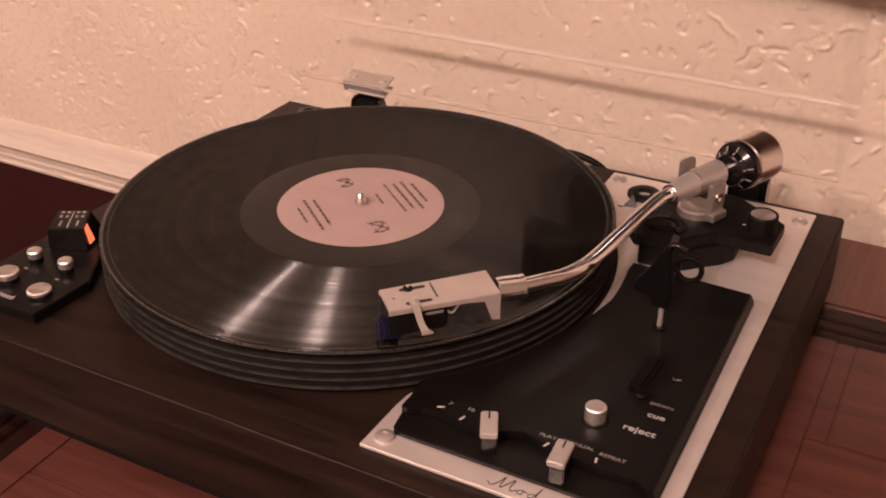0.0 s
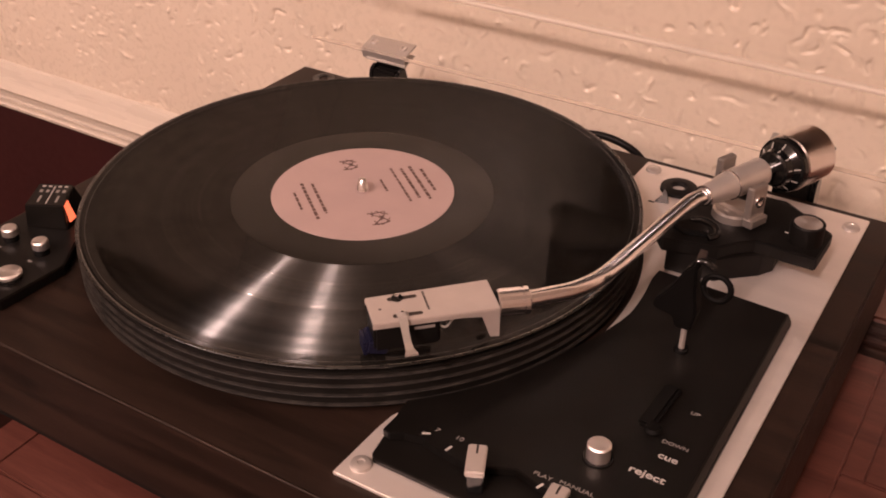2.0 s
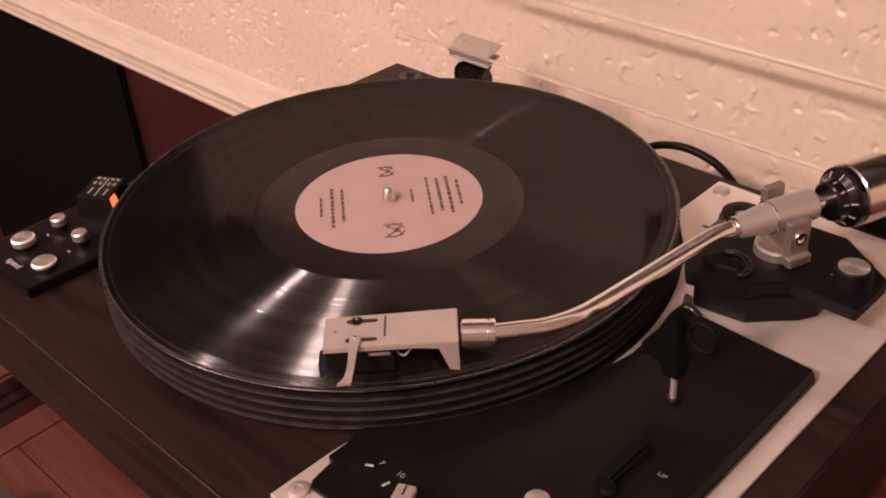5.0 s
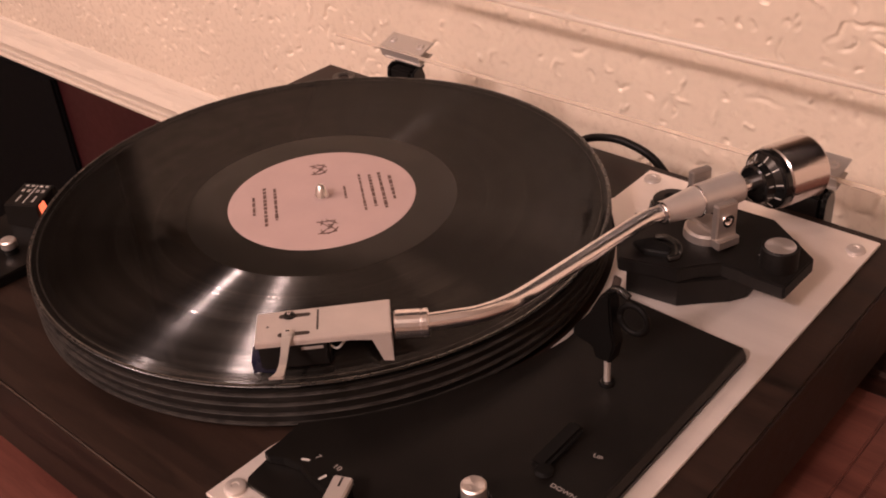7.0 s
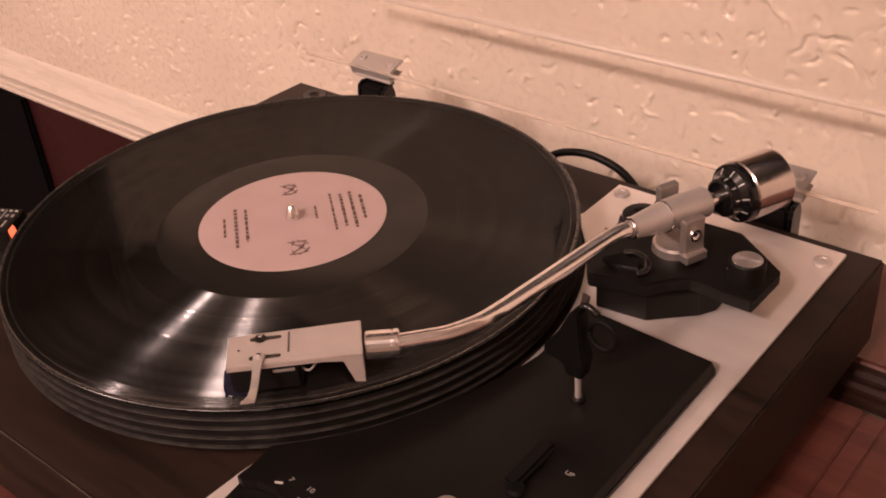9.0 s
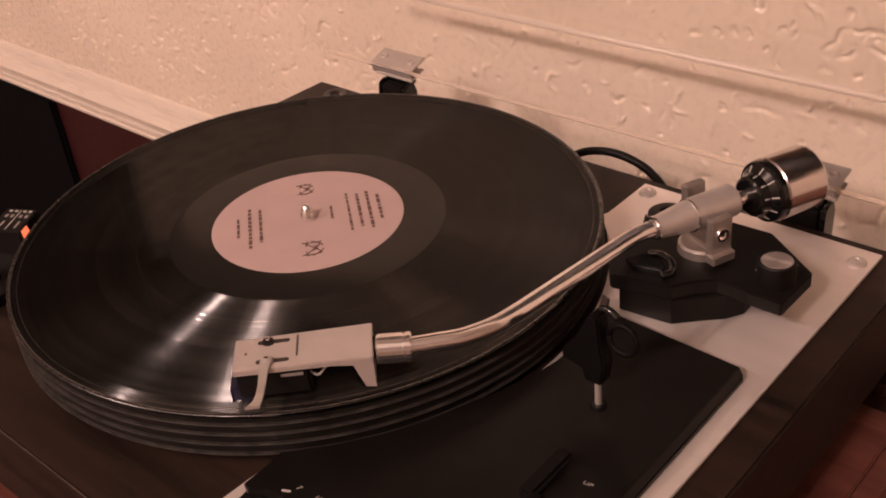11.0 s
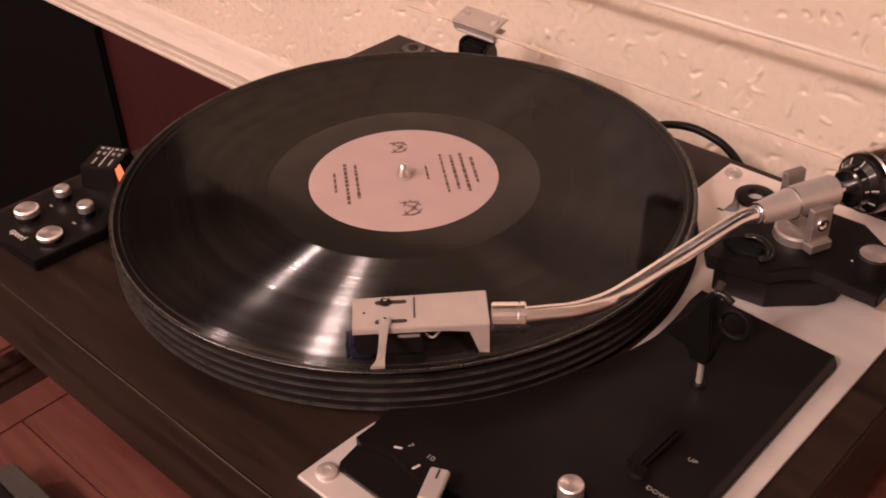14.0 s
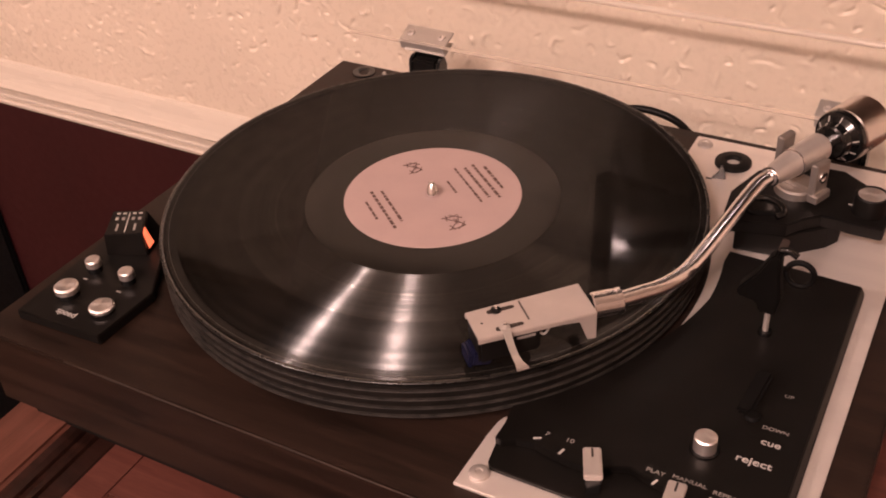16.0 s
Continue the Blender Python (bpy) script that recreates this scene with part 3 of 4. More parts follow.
def record():
    t = empty("vinyl_record", "black vinyl record with a pale pink label on the platter", "record")
    part("underside", lathe([(0.0036, 0.0238), (0.1490, 0.0238), (0.1506, 0.0244), (0.1508, 0.0252), (0.1500, 0.0258), (0.1490, RZ)], 200), GLOSS, t)
    part("lead_in", lathe([(0.1490, RZ + 0.0001), (0.1475, RZ + 0.0002), (0.1462, RZ - 0.0002), (0.1420, RZ - 0.0003)], 200), VINYL_RIM, t, "smooth glossy rim")
    part("outer_edge", lathe([(0.1503, RZ - 0.0009), (0.1510, RZ - 0.0005), (0.1512, RZ), (0.1509, RZ + 0.0003), (0.1505, RZ + 0.0004), (0.1500, RZ + 0.0003), (0.1494, RZ + 0.00005)], 200), RIMGLOSS, t, "rounded outer edge")
    for r, h in ((0.1464, 0.00016),):
        part("bead", lathe([(r - 0.0004, RZ - 0.0003), (r - 0.0002, RZ - 0.0003 + h * 0.8), (r, RZ - 0.0003 + h), (r + 0.0002, RZ - 0.0003 + h * 0.8), (r + 0.0004, RZ - 0.0003)], 200), RIMGLOSS, t, "raised glossy bead")
    cuts = [0.1420, 0.1080, 0.1068, 0.0918, 0.0914, 0.0884, 0.0872, 0.0715]
    for i in range(0, len(cuts), 2):
        part("groove_band", lathe([(cuts[i], RZ - 0.0003), (cuts[i + 1], RZ - 0.0003)], 200), VINYL, t, "fine grooved band")
    for i in range(1, len(cuts) - 1, 2):
        part("track_gap", lathe([(cuts[i], RZ - 0.0003), (cuts[i + 1], RZ - 0.0003)], 200), VINYL_GAP, t, "smooth gap between tracks")
    part("run_out", lathe([(0.0715, RZ - 0.0003), (0.0700, RZ - 0.0001), (0.0520, RZ + 0.0001), (0.0497, RZ + 0.0002)], 160), VINYL_RUNOUT, t, "dull run-out ring")
    lab = part("paper_label", lathe([(0.0498, RZ + 0.0002), (0.0496, RZ + 0.0004), (0.0036, RZ + 0.0005), (0.0036, RZ)], 128), PAPER, t, "pale pink paper label with brown print")
    # print on the label: plain bars for the lines of type, small shapes for the emblems
    u, v = Vector((0.775, -0.632, 0)), Vector((0.632, 0.775, 0))
    rnd = random.Random(5)

    def bar(a, b, length, height):
        """A line of type centred at a along the reading direction and b across it."""
        x = a - length / 2
        while x < a + length / 2 - 0.0008:
            w = min(rnd.uniform(0.0016, 0.0048), a + length / 2 - x)
            c = u * (x + w / 2) + v * b
            part("print_bar", obox(Matrix.Translation((c.x, c.y, RZ + 0.00056)) @ Matrix.Rotation(math.atan2(u.y, u.x), 4, "Z"), w, height * rnd.uniform(0.95, 1.25), 0.0001), INK, lab)
            x += w + rnd.uniform(0.0007, 0.0012)
    for a, b, l, h in ((0.000, 0.0375, 0.026, 0.0015), (0.001, 0.0322, 0.038, 0.0015), (0.000, 0.0270, 0.034, 0.0015), (0.001, 0.0215, 0.040, 0.0012), (-0.002, 0.0125, 0.013, 0.0011),
                       (0.000, -0.0245, 0.033, 0.0014), (0.002, -0.0300, 0.041, 0.0015), (0.000, -0.0360, 0.020, 0.0012)):
        bar(a, b, l, h)
    for a0, w in ((-0.031, 0.018), (0.030, 0.021)):
        for k in range(10):
            ang = k * 0.63
            p = u * (a0 + w * 0.33 * math.cos(ang)) + v * (w * 0.24 * math.sin(2 * ang))
            q = u * (a0 + w * 0.33 * math.cos(ang + 1.3)) + v * (0.001 + w * 0.24 * math.sin(2 * ang + 1.9))
            part("emblem_stroke", sweep([(p.x, p.y, RZ + 0.0005), ((p.x + q.x) / 2 + 0.0006, (p.y + q.y) / 2, RZ + 0.0005), (q.x, q.y, RZ + 0.0005)], 0.00028, 6, steps=3), INK, lab)
    return t


record()


# ---- control panel ----
def control_panel():
    t = empty("control_panel", "black enamelled control panel with white lettering", "control panel")
    FLANK = [(rr * math.cos(radians(a)), rr * math.sin(radians(a))) for a, rr in [(10 - 2.9 * k, 0.1610 - 0.0064 * min(1.0, max(0.0, (k - 4) / 6))) for k in range(21)]]
    outline = [(0.1085, -0.1490), (0.2305, -0.1500), (0.2290, 0.0345), (0.1585, 0.0378)] + FLANK + [(0.1050, -0.1262), (0.1048, -0.1350), (0.1065, -0.1463)]
    part("body", prism(outline, 0.0023, 0.0050, 0.0004), BLACK, t)
    curve = [(0.1048, -0.1358), (0.1085, -0.1366), (0.1140, -0.1335), (0.1222, -0.1320), (0.1307, -0.1340), (0.1400, -0.1352), (0.1485, -0.1350), (0.1570, -0.1305), (0.1645, -0.1272), (0.1744, -0.1302), (0.1862, -0.1326), (0.2027, -0.1345), (0.2175, -0.1335), (0.2255, -0.1380)]
    deck = [(x, y) for x, y in curve] + [(0.2300, -0.1380), (0.2290, 0.0348), (0.1588, 0.0376)] + FLANK + [(0.1050, -0.1262)]
    bm = prism(deck, 0.0050, 0.0092)
    for v in bm.verts:
        if v.co.z > 0.007 and v.co.x > 0.2265:
            v.co.x -= 0.0022
    part("raised_deck", bevel(bm, 0.0004, 2, 40), BLACK, t)
    Z = 0.00925

    def tick(x, y, ang, l=0.0036, w=0.0011):
        part("white_mark", obox(Matrix.Translation((x, y, Z)) @ Matrix.Rotation(radians(ang), 4, "Z"), l, w, 0.0001), WHITE, t)
    tick(0.1220, -0.1286, 25)
    tick(0.1346, -0.1313, 75)
    tick(0.1763, -0.1305, 68)
    tick(0.1997, -0.1301, 100, 0.0032)
    T = lambda x, y, r=0.0: Matrix.Translation((x, y, Z)) @ Matrix.Rotation(radians(r), 4, "Z") @ Matrix.Diagonal((1.22, 1, 1, 1))
    lettering("lettering", "7", 0.0033, T(0.1250, -0.1245, -10), GREYPRINT, t)
    lettering("lettering", "10", 0.0033, T(0.1355, -0.1240), GREYPRINT, t)
    lettering("lettering", "PLAY", 0.0030, T(0.1748, -0.1250), GREYPRINT, t)
    lettering("lettering", "MANUAL", 0.0030, T(0.1893, -0.1242), GREYPRINT, t)
    lettering("lettering", "REPEAT", 0.0030, T(0.2056, -0.1254), GREYPRINT, t)
    lettering("lettering", "UP", 0.0028, T(0.2138, -0.0580), GREYPRINT, t)
    lettering("lettering", "DOWN", 0.0028, T(0.2136, -0.0808), GREYPRINT, t)
    lettering("lettering", "cue", 0.0050, T(0.2138, -0.0893), WHITE, t, bold=0.00007)
    lettering("lettering", "reject", 0.0054, T(0.2100, -0.1025), WHITE, t, bold=0.00007)

    def slider(x, y, rot):
        m = Matrix.Translation((x, y, 0)) @ Matrix.Rotation(radians(rot), 4, "Z")
        s = part("slider", obox(m @ Matrix.Translation((0.0002, 0.0005, 0.0105)), 0.0066, 0.0130, 0.0115, 0.0006), GLOSS, t, "black slider stem")
        part("cap", obox(m @ Matrix.Translation((0, 0, 0.0176)), 0.0078, 0.0162, 0.0034, 0.0006), ALU_SATIN, s, "satin metal cap")
        part("index_line", obox(m @ Matrix.Translation((0, 0.0048, 0.01936)), 0.0009, 0.0048, 0.0001), DARKINK, s)
    slider(0.1520, -0.1392, 24)
    slider(0.1877, -0.1425, 4)
    b = part("reject_button", lathe([(0, 0.0172), (0.0044, 0.0172), (0.0050, 0.0166), (0.0050, 0.0092), (0, 0.0092)], 40, Matrix.Translation((0.1893, -0.1040, 0))), KNOB, t, "turned aluminium push button")
    part("collar", lathe([(0.0051, 0.0092), (0.0066, 0.0092), (0.0063, 0.0101), (0.0052, 0.0102)], 32, Matrix.Translation((0.1893, -0.1040, 0))), GLOSS, b)
    lev = part("cue_lever", obox(Matrix.Translation((0.2000, -0.0655, 0.0128)) @ Matrix.Rotation(radians(-8), 4, "Z") @ Matrix.Rotation(radians(14), 4, "X"), 0.0074, 0.0250, 0.0036, 0.0014), RUBBER, t, "black cueing lever")
    part("paddle", lathe([(0, 0.0016), (0.0030, 0.0012), (0.0040, 0.0), (0.0030, -0.0014), (0, -0.0018)], 20, Matrix.Translation((0.2026, -0.0780, 0.0112))), RUBBER, lev)
    return t


control_panel()


def adapter():
    t = empty("single_adapter", "black plastic large-hole record adapter resting on the deck plate", "record adapter")
    part("ring", lathe([(0.0042, 0.0022), (0.0042, 0.0042), (0.0052, 0.0050), (0.0096, 0.0049), (0.0108, 0.0041), (0.0110, 0.0022), (0.0042, 0.0022)], 40, Matrix.Translation((0.1335, 0.1330, 0))), MATTE, t)
    return t


adapter()


def speed_panel():
    t = empty("speed_panel", "black speed panel with four metal knobs and lit strobe", "control panel")
    part("panel", prism([(-0.1665, -0.1595), (-0.1105, -0.1575), (-0.1083, -0.1180), (-0.1315, -0.0800), (-0.1400, -0.0690), (-0.1680, -0.0690)], 0.0002, 0.0062, 0.0006), BLACK, t)

    def knob(x, y, r, h):
        k = part("knob", lathe([(0, 0.0063 + h), (r * 0.86, 0.0063 + h), (r, 0.0063 + h - 0.0008), (r, 0.0063 + h * 0.45), (r * 0.9, 0.0063 + h * 0.4), (0, 0.0063 + h * 0.4)], 40, Matrix.Translation((x, y, 0))), KNOB, t, "turned aluminium knob")
        part("skirt", lathe([(r * 0.88, 0.0063 + h * 0.42), (r * 0.95, 0.0063), (0, 0.0063)], 32, Matrix.Translation((x, y, 0))), GLOSS, k)
    knob(-0.1498, -0.1378, 0.0066, 0.0068)
    knob(-0.1228, -0.1405, 0.0068, 0.0042)
    knob(-0.1515, -0.1152, 0.0044, 0.0078)
    knob(-0.1268, -0.1158, 0.0044, 0.0082)
    for x, y in ((-0.1512, -0.1236), (-0.1262, -0.1246), (-0.1352, -0.1128)):
        part("print_bar", box(x - 0.0014, y - 0.0006, 0.0062, x + 0.0014, y + 0.0006, 0.00632), GREYPRINT, t)
    lettering("lettering", "speed", 0.0056, Matrix.Translation((-0.1395, -0.1500, 0.0063)), WHITE, t, bold=0.00007)
    # strobe housing, set askew, its flank sloping out towards the platter
    lo = [Vector((-0.1553, -0.1018, 0.0061)), Vector((-0.1330, -0.0930, 0.0061)), Vector((-0.1385, -0.0705, 0.0061)), Vector((-0.1665, -0.0790, 0.0061))]
    hi = [Vector((-0.1553, -0.1002, 0.0190)), Vector((-0.1350, -0.0910, 0.0200)), Vector((-0.1478, -0.0720, 0.0203)), Vector((-0.1663, -0.0800, 0.0196))]
    bm = bmesh.new()
    vl, vh = [bm.verts.new(q) for q in lo], [bm.verts.new(q) for q in hi]
    bm.faces.new(vl[::-1])
    bm.faces.new(vh)
    for i in range(4):
        bm.faces.new((vl[i], vl[(i + 1) % 4], vh[(i + 1) % 4], vh[i]))
    bmesh.ops.recalc_face_normals(bm, faces=bm.faces)
    h = part("strobe_housing", bevel(bm, 0.0005), BLACK, t, "black strobe housing")

    def slab(name, quad, lift, material, label=""):
        """A thin plate on four corners, raised along its normal."""
        n = (quad[1] - quad[0]).cross(quad[3] - quad[0]).normalized()
        bm = bmesh.new()
        a = [bm.verts.new(q - n * 0.0002) for q in quad]
        b = [bm.verts.new(q + n * lift) for q in quad]
        bm.faces.new(b)
        bm.faces.new(a[::-1])
        for i in range(4):
            bm.faces.new((a[i], a[(i + 1) % 4], b[(i + 1) % 4], b[i]))
        bmesh.ops.recalc_face_normals(bm, faces=bm.faces)
        part(name, bm, material, h, label)
    flank = lambda a, b: (lo[1].lerp(lo[2], a)).lerp(hi[1].lerp(hi[2], a), b)
    slab("strobe_window", [flank(0.17, 0.20), flank(0.42, 0.20), flank(0.33, 0.94), flank(0.08, 0.94)], 0.0004, GLOW, "orange glowing strobe window")
    roof = lambda a, b: (hi[0].lerp(hi[1], a)).lerp(hi[3].lerp(hi[2], a), b)
    for a, b, da, db, m in ((0.20, 0.88, 0.10, 0.07, WHITE), (0.38, 0.88, 0.10, 0.07, WHITE), (0.66, 0.88, 0.10, 0.07, WHITE), (0.84, 0.88, 0.10, 0.07, WHITE), (0.20, 0.66, 0.09, 0.12, GREYPRINT), (0.38, 0.66, 0.09, 0.12, GREYPRINT),
                            (0.66, 0.66, 0.09, 0.12, GREYPRINT), (0.84, 0.66, 0.09, 0.12, GREYPRINT), (0.28, 0.30, 0.06, 0.28, GREYPRINT), (0.76, 0.30, 0.06, 0.28, GREYPRINT), (0.52, 0.50, 0.03, 0.82, WHITE)):
        slab("print_bar", [roof(a - da / 2, b - db / 2), roof(a + da / 2, b - db / 2), roof(a + da / 2, b + db / 2), roof(a - da / 2, b + db / 2)], 0.00008, m)
    return t


speed_panel()

# ---- tonearm ----
AX = Vector((0.3746, 0.9272, 0)).normalized()
RT = Vector((AX.y, -AX.x, 0))
A0 = Vector((0.1863, 0.0995, 0.0460))
AXIS = Matrix.Translation(A0) @ Vector((0, 0, 1)).rotation_difference(AX).to_matrix().to_4x4()


def on_axis(s, side=0.0, z=0.0460):
    p = A0 + AX * s + RT * side
    return Vector((p.x, p.y, z))


def frame_at(p, d):
    """A pose at p whose x runs along d and whose z is up."""
    return Matrix.Translation(p) @ Matrix.Rotation(math.atan2(d.y, d.x), 4, "Z")


def arm_base():
    t = empty("arm_turret", "black tonearm platform with a round skating dial", "turret")
    plan = [(0.2296, 0.0945), (0.2290, 0.0662), (0.2130, 0.0660), (0.2060, 0.0672), (0.1975, 0.0668), (0.1900, 0.0600), (0.1835, 0.0513), (0.1700, 0.0478), (0.1560, 0.0440), (0.1500, 0.0520), (0.1480, 0.0720), (0.1560, 0.0980), (0.1740, 0.1140), (0.2000, 0.1150), (0.2160, 0.1040)]
    part("platform", prism(plan, 0.0165, 0.0240, 0.0007), MATTE, t)
    low = [(0.2068, 0.0770), (0.2020, 0.0690), (0.1930, 0.0610), (0.1835, 0.0518), (0.1700, 0.0500), (0.1575, 0.0487), (0.1560, 0.0900), (0.1750, 0.1120), (0.2000, 0.1120), (0.2060, 0.1000)]
    part("support_block", prism(low, 0.0023, 0.0164, 0.0006), MATTE, t)
    k = part("skating_dial", lathe([(0.0070, 0.0346), (0.0072, 0.0352), (0.0082, 0.0352), (0.0086, 0.0347), (0.0086, 0.0241), (0, 0.0241)], 48, Matrix.Translation((0.2190, 0.0800, 0))), MATTE, t, "black dial")
    part("dial_cap", lathe([(0, 0.0350), (0.0068, 0.0350), (0.0071, 0.0347), (0, 0.0346)], 48, Matrix.Translation((0.2190, 0.0800, 0))), KNOB, k, "spun metal cap")
    part("white_mark", box(0.2078, 0.0827, 0.0240, 0.2104, 0.0834, 0.0242), WHITE, t)
    part("base_disc", lathe([(0, 0.0290), (0.0100, 0.0288), (0.0112, 0.0278), (0.0116, 0.0241), (0, 0.0241)], 48, Matrix.Translation(on_axis(-0.0155, -0.001, 0))), YOKE, t, "silver turret disc")
    part("cam", prism([(0.1560, 0.0560), (0.1640, 0.0520), (0.1760, 0.0560), (0.1740, 0.0620), (0.1620, 0.0640)], 0.0241, 0.0275, 0.0008), GLOSS, t, "black trip cam")
    part("cam_arm", sweep([(0.1630, 0.0655, 0.0262), (0.1690, 0.0665, 0.0275), (0.1765, 0.0630, 0.0280), (0.1800, 0.0570, 0.0270), (0.1770, 0.0530, 0.0262)], 0.0018, 10), GLOSS, t, "curved black trip arm")
    fin = prism([(0.0, 0.0), (0.0085, 0.0), (0.0072, 0.0060), (0.0052, 0.0105), (0.0040, 0.0050)], -0.0008, 0.0008, 0.0003)
    fin.transform(Matrix.Translation((0.1262, 0.1128, 0.0022)) @ Matrix.Rotation(radians(12), 4, "Z") @ Matrix.Rotation(radians(90), 4, "X"))
    part("trip_fin", fin, GLOSS, t, "small upright black fin")
    return t


arm_base()


def tonearm():
    t = empty("tonearm", "chrome S-shaped tonearm with a silver pivot and heavy counterweight", "tonearm")
    body = part("pivot_housing", lathe([(0, -0.0440), (0.0046, -0.0440), (0.0052, -0.0434), (0.0054, -0.0415), (0.0074, -0.0250), (0.0077, -0.0242), (0.0077, -0.0012), (0.0072, -0.0004), (0, -0.0004)], 48, AXIS, sharp=8), ALU_SATIN, t, "satin silver pivot housing")
    part("ring", lathe([(0.0074, -0.0252), (0.0080, -0.0250), (0.0080, -0.0244), (0.0074, -0.0242)], 48, AXIS), CHROME, body)
    part("ring", lathe([(0.0044, -0.0445), (0.0055, -0.0444), (0.0056, -0.0436), (0.0044, -0.0434)], 48, AXIS), CHROME, body)
    yoke = part("yoke", join(obox(frame_at(on_axis(-0.0177, 0.0126, 0.0375), AX), 0.0118, 0.0042, 0.0230, 0.0006),
                             obox(frame_at(on_axis(-0.0115, -0.0140, 0.0405), AX), 0.0112, 0.0042, 0.0240, 0.0006),
                             obox(frame_at(on_axis(-0.0150, 0.0, 0.0300), AX), 0.0100, 0.0260, 0.0030, 0.0006)), YOKE, t, "silver bearing yoke")
    q = frame_at(on_axis(-0.0177, 0.0147, 0.0405), AX) @ Matrix.Rotation(radians(90), 4, "X")
    part("bearing_screw", lathe([(0.0012, 0.0003), (0.0020, 0.0009), (0.0032, 0.0009), (0.0034, 0.0), (0, 0.0), (0.0012, 0.0003)], 28, q), CHROME, yoke)
    part("yoke_step", obox(frame_at(on_axis(-0.0177, 0.0141, 0.0290), AX), 0.0126, 0.0062, 0.0050, 0.0006), YOKE, yoke)
    droop = Matrix.Translation((0, 0, -0.0022)) @ AXIS
    part("rear_rod", lathe([(0, -0.0020), (0.0034, -0.0020), (0.0034, 0.0230), (0, 0.0230)], 28, Matrix.Translation((0, 0, -0.0012)) @ AXIS), CHROME, t)
    w = part("counterweight", lathe([(0.0140, 0.0205), (0.0148, 0.0207), (0.0155, 0.0215), (0.0155, 0.0425), (0.0149, 0.0435), (0, 0.0435)], 72, droop, sharp=12), TURNED, t, "chrome counterweight")
    dial = part("force_dial", lathe([(0.0034, 0.0090), (0.0085, 0.0090), (0.0096, 0.0098), (0.0104, 0.0140), (0.0132, 0.0165), (0.0146, 0.0170), (0.0150, 0.0180), (0.0150, 0.0206), (0.0034, 0.0206)], 72, droop, sharp=20), GLOSS, w, "black tracking-force dial")
    for k in range(10):
        a = 2 * math.pi * k / 10
        m = droop @ Matrix.Rotation(a, 4, "Z") @ Matrix.Translation((0.0119, 0, 0.0152)) @ Matrix.Rotation(radians(-42), 4, "Y")
        part("white_mark", obox(m, 0.0034, 0.0006, 0.0003), WHITE, dial)
        m = droop @ Matrix.Rotation(a, 4, "Z") @ Matrix.Translation((0.0101, 0, 0.0119)) @ Matrix.Rotation(radians(-79), 4, "Y")
        part("white_mark", obox(m, 0.0022, 0.0005, 0.0003), WHITE, dial)
    tube = [on_axis(-0.0400), on_axis(-0.0450), (0.1664, 0.0490, 0.0463), (0.1642, 0.0330, 0.0463), (0.1617, 0.0120, 0.0462), (0.1592, -0.0090, 0.0460), (0.1572, -0.0245, 0.0457), (0.1545, -0.0372, 0.0453), (0.1486, -0.0492, 0.0448), (0.1418, -0.0570, 0.0445), (0.1345, -0.0648, 0.0441), (0.1295, -0.0695, 0.0439)]
    part("arm_tube", sweep(tube, 0.0039, 20, steps=8), CHROME, t, "polished chrome tube")
    d = Vector((0.0112, 0.0098, 0)).normalized()
    m = Matrix.Translation((0.1238, -0.07425, 0.0438)) @ Vector((0, 0, 1)).rotation_difference(d).to_matrix().to_4x4()
    col = join(lathe([(0, 0.0006), (0.0056, 0.0006), (0.0062, 0.0012), (0.0062, 0.0114)], 24, m, smooth=False),
               lathe([(0.0062, 0.0114), (0.0058, 0.0117), (0.0058, 0.0121), (0.0063, 0.0124), (0.0063, 0.0144), (0.0058, 0.0149), (0.0040, 0.0150)], 24, m, smooth=False))
    part("locking_collar", col, CHROME, t, "faceted chrome locking collar")
    return t


tonearm()


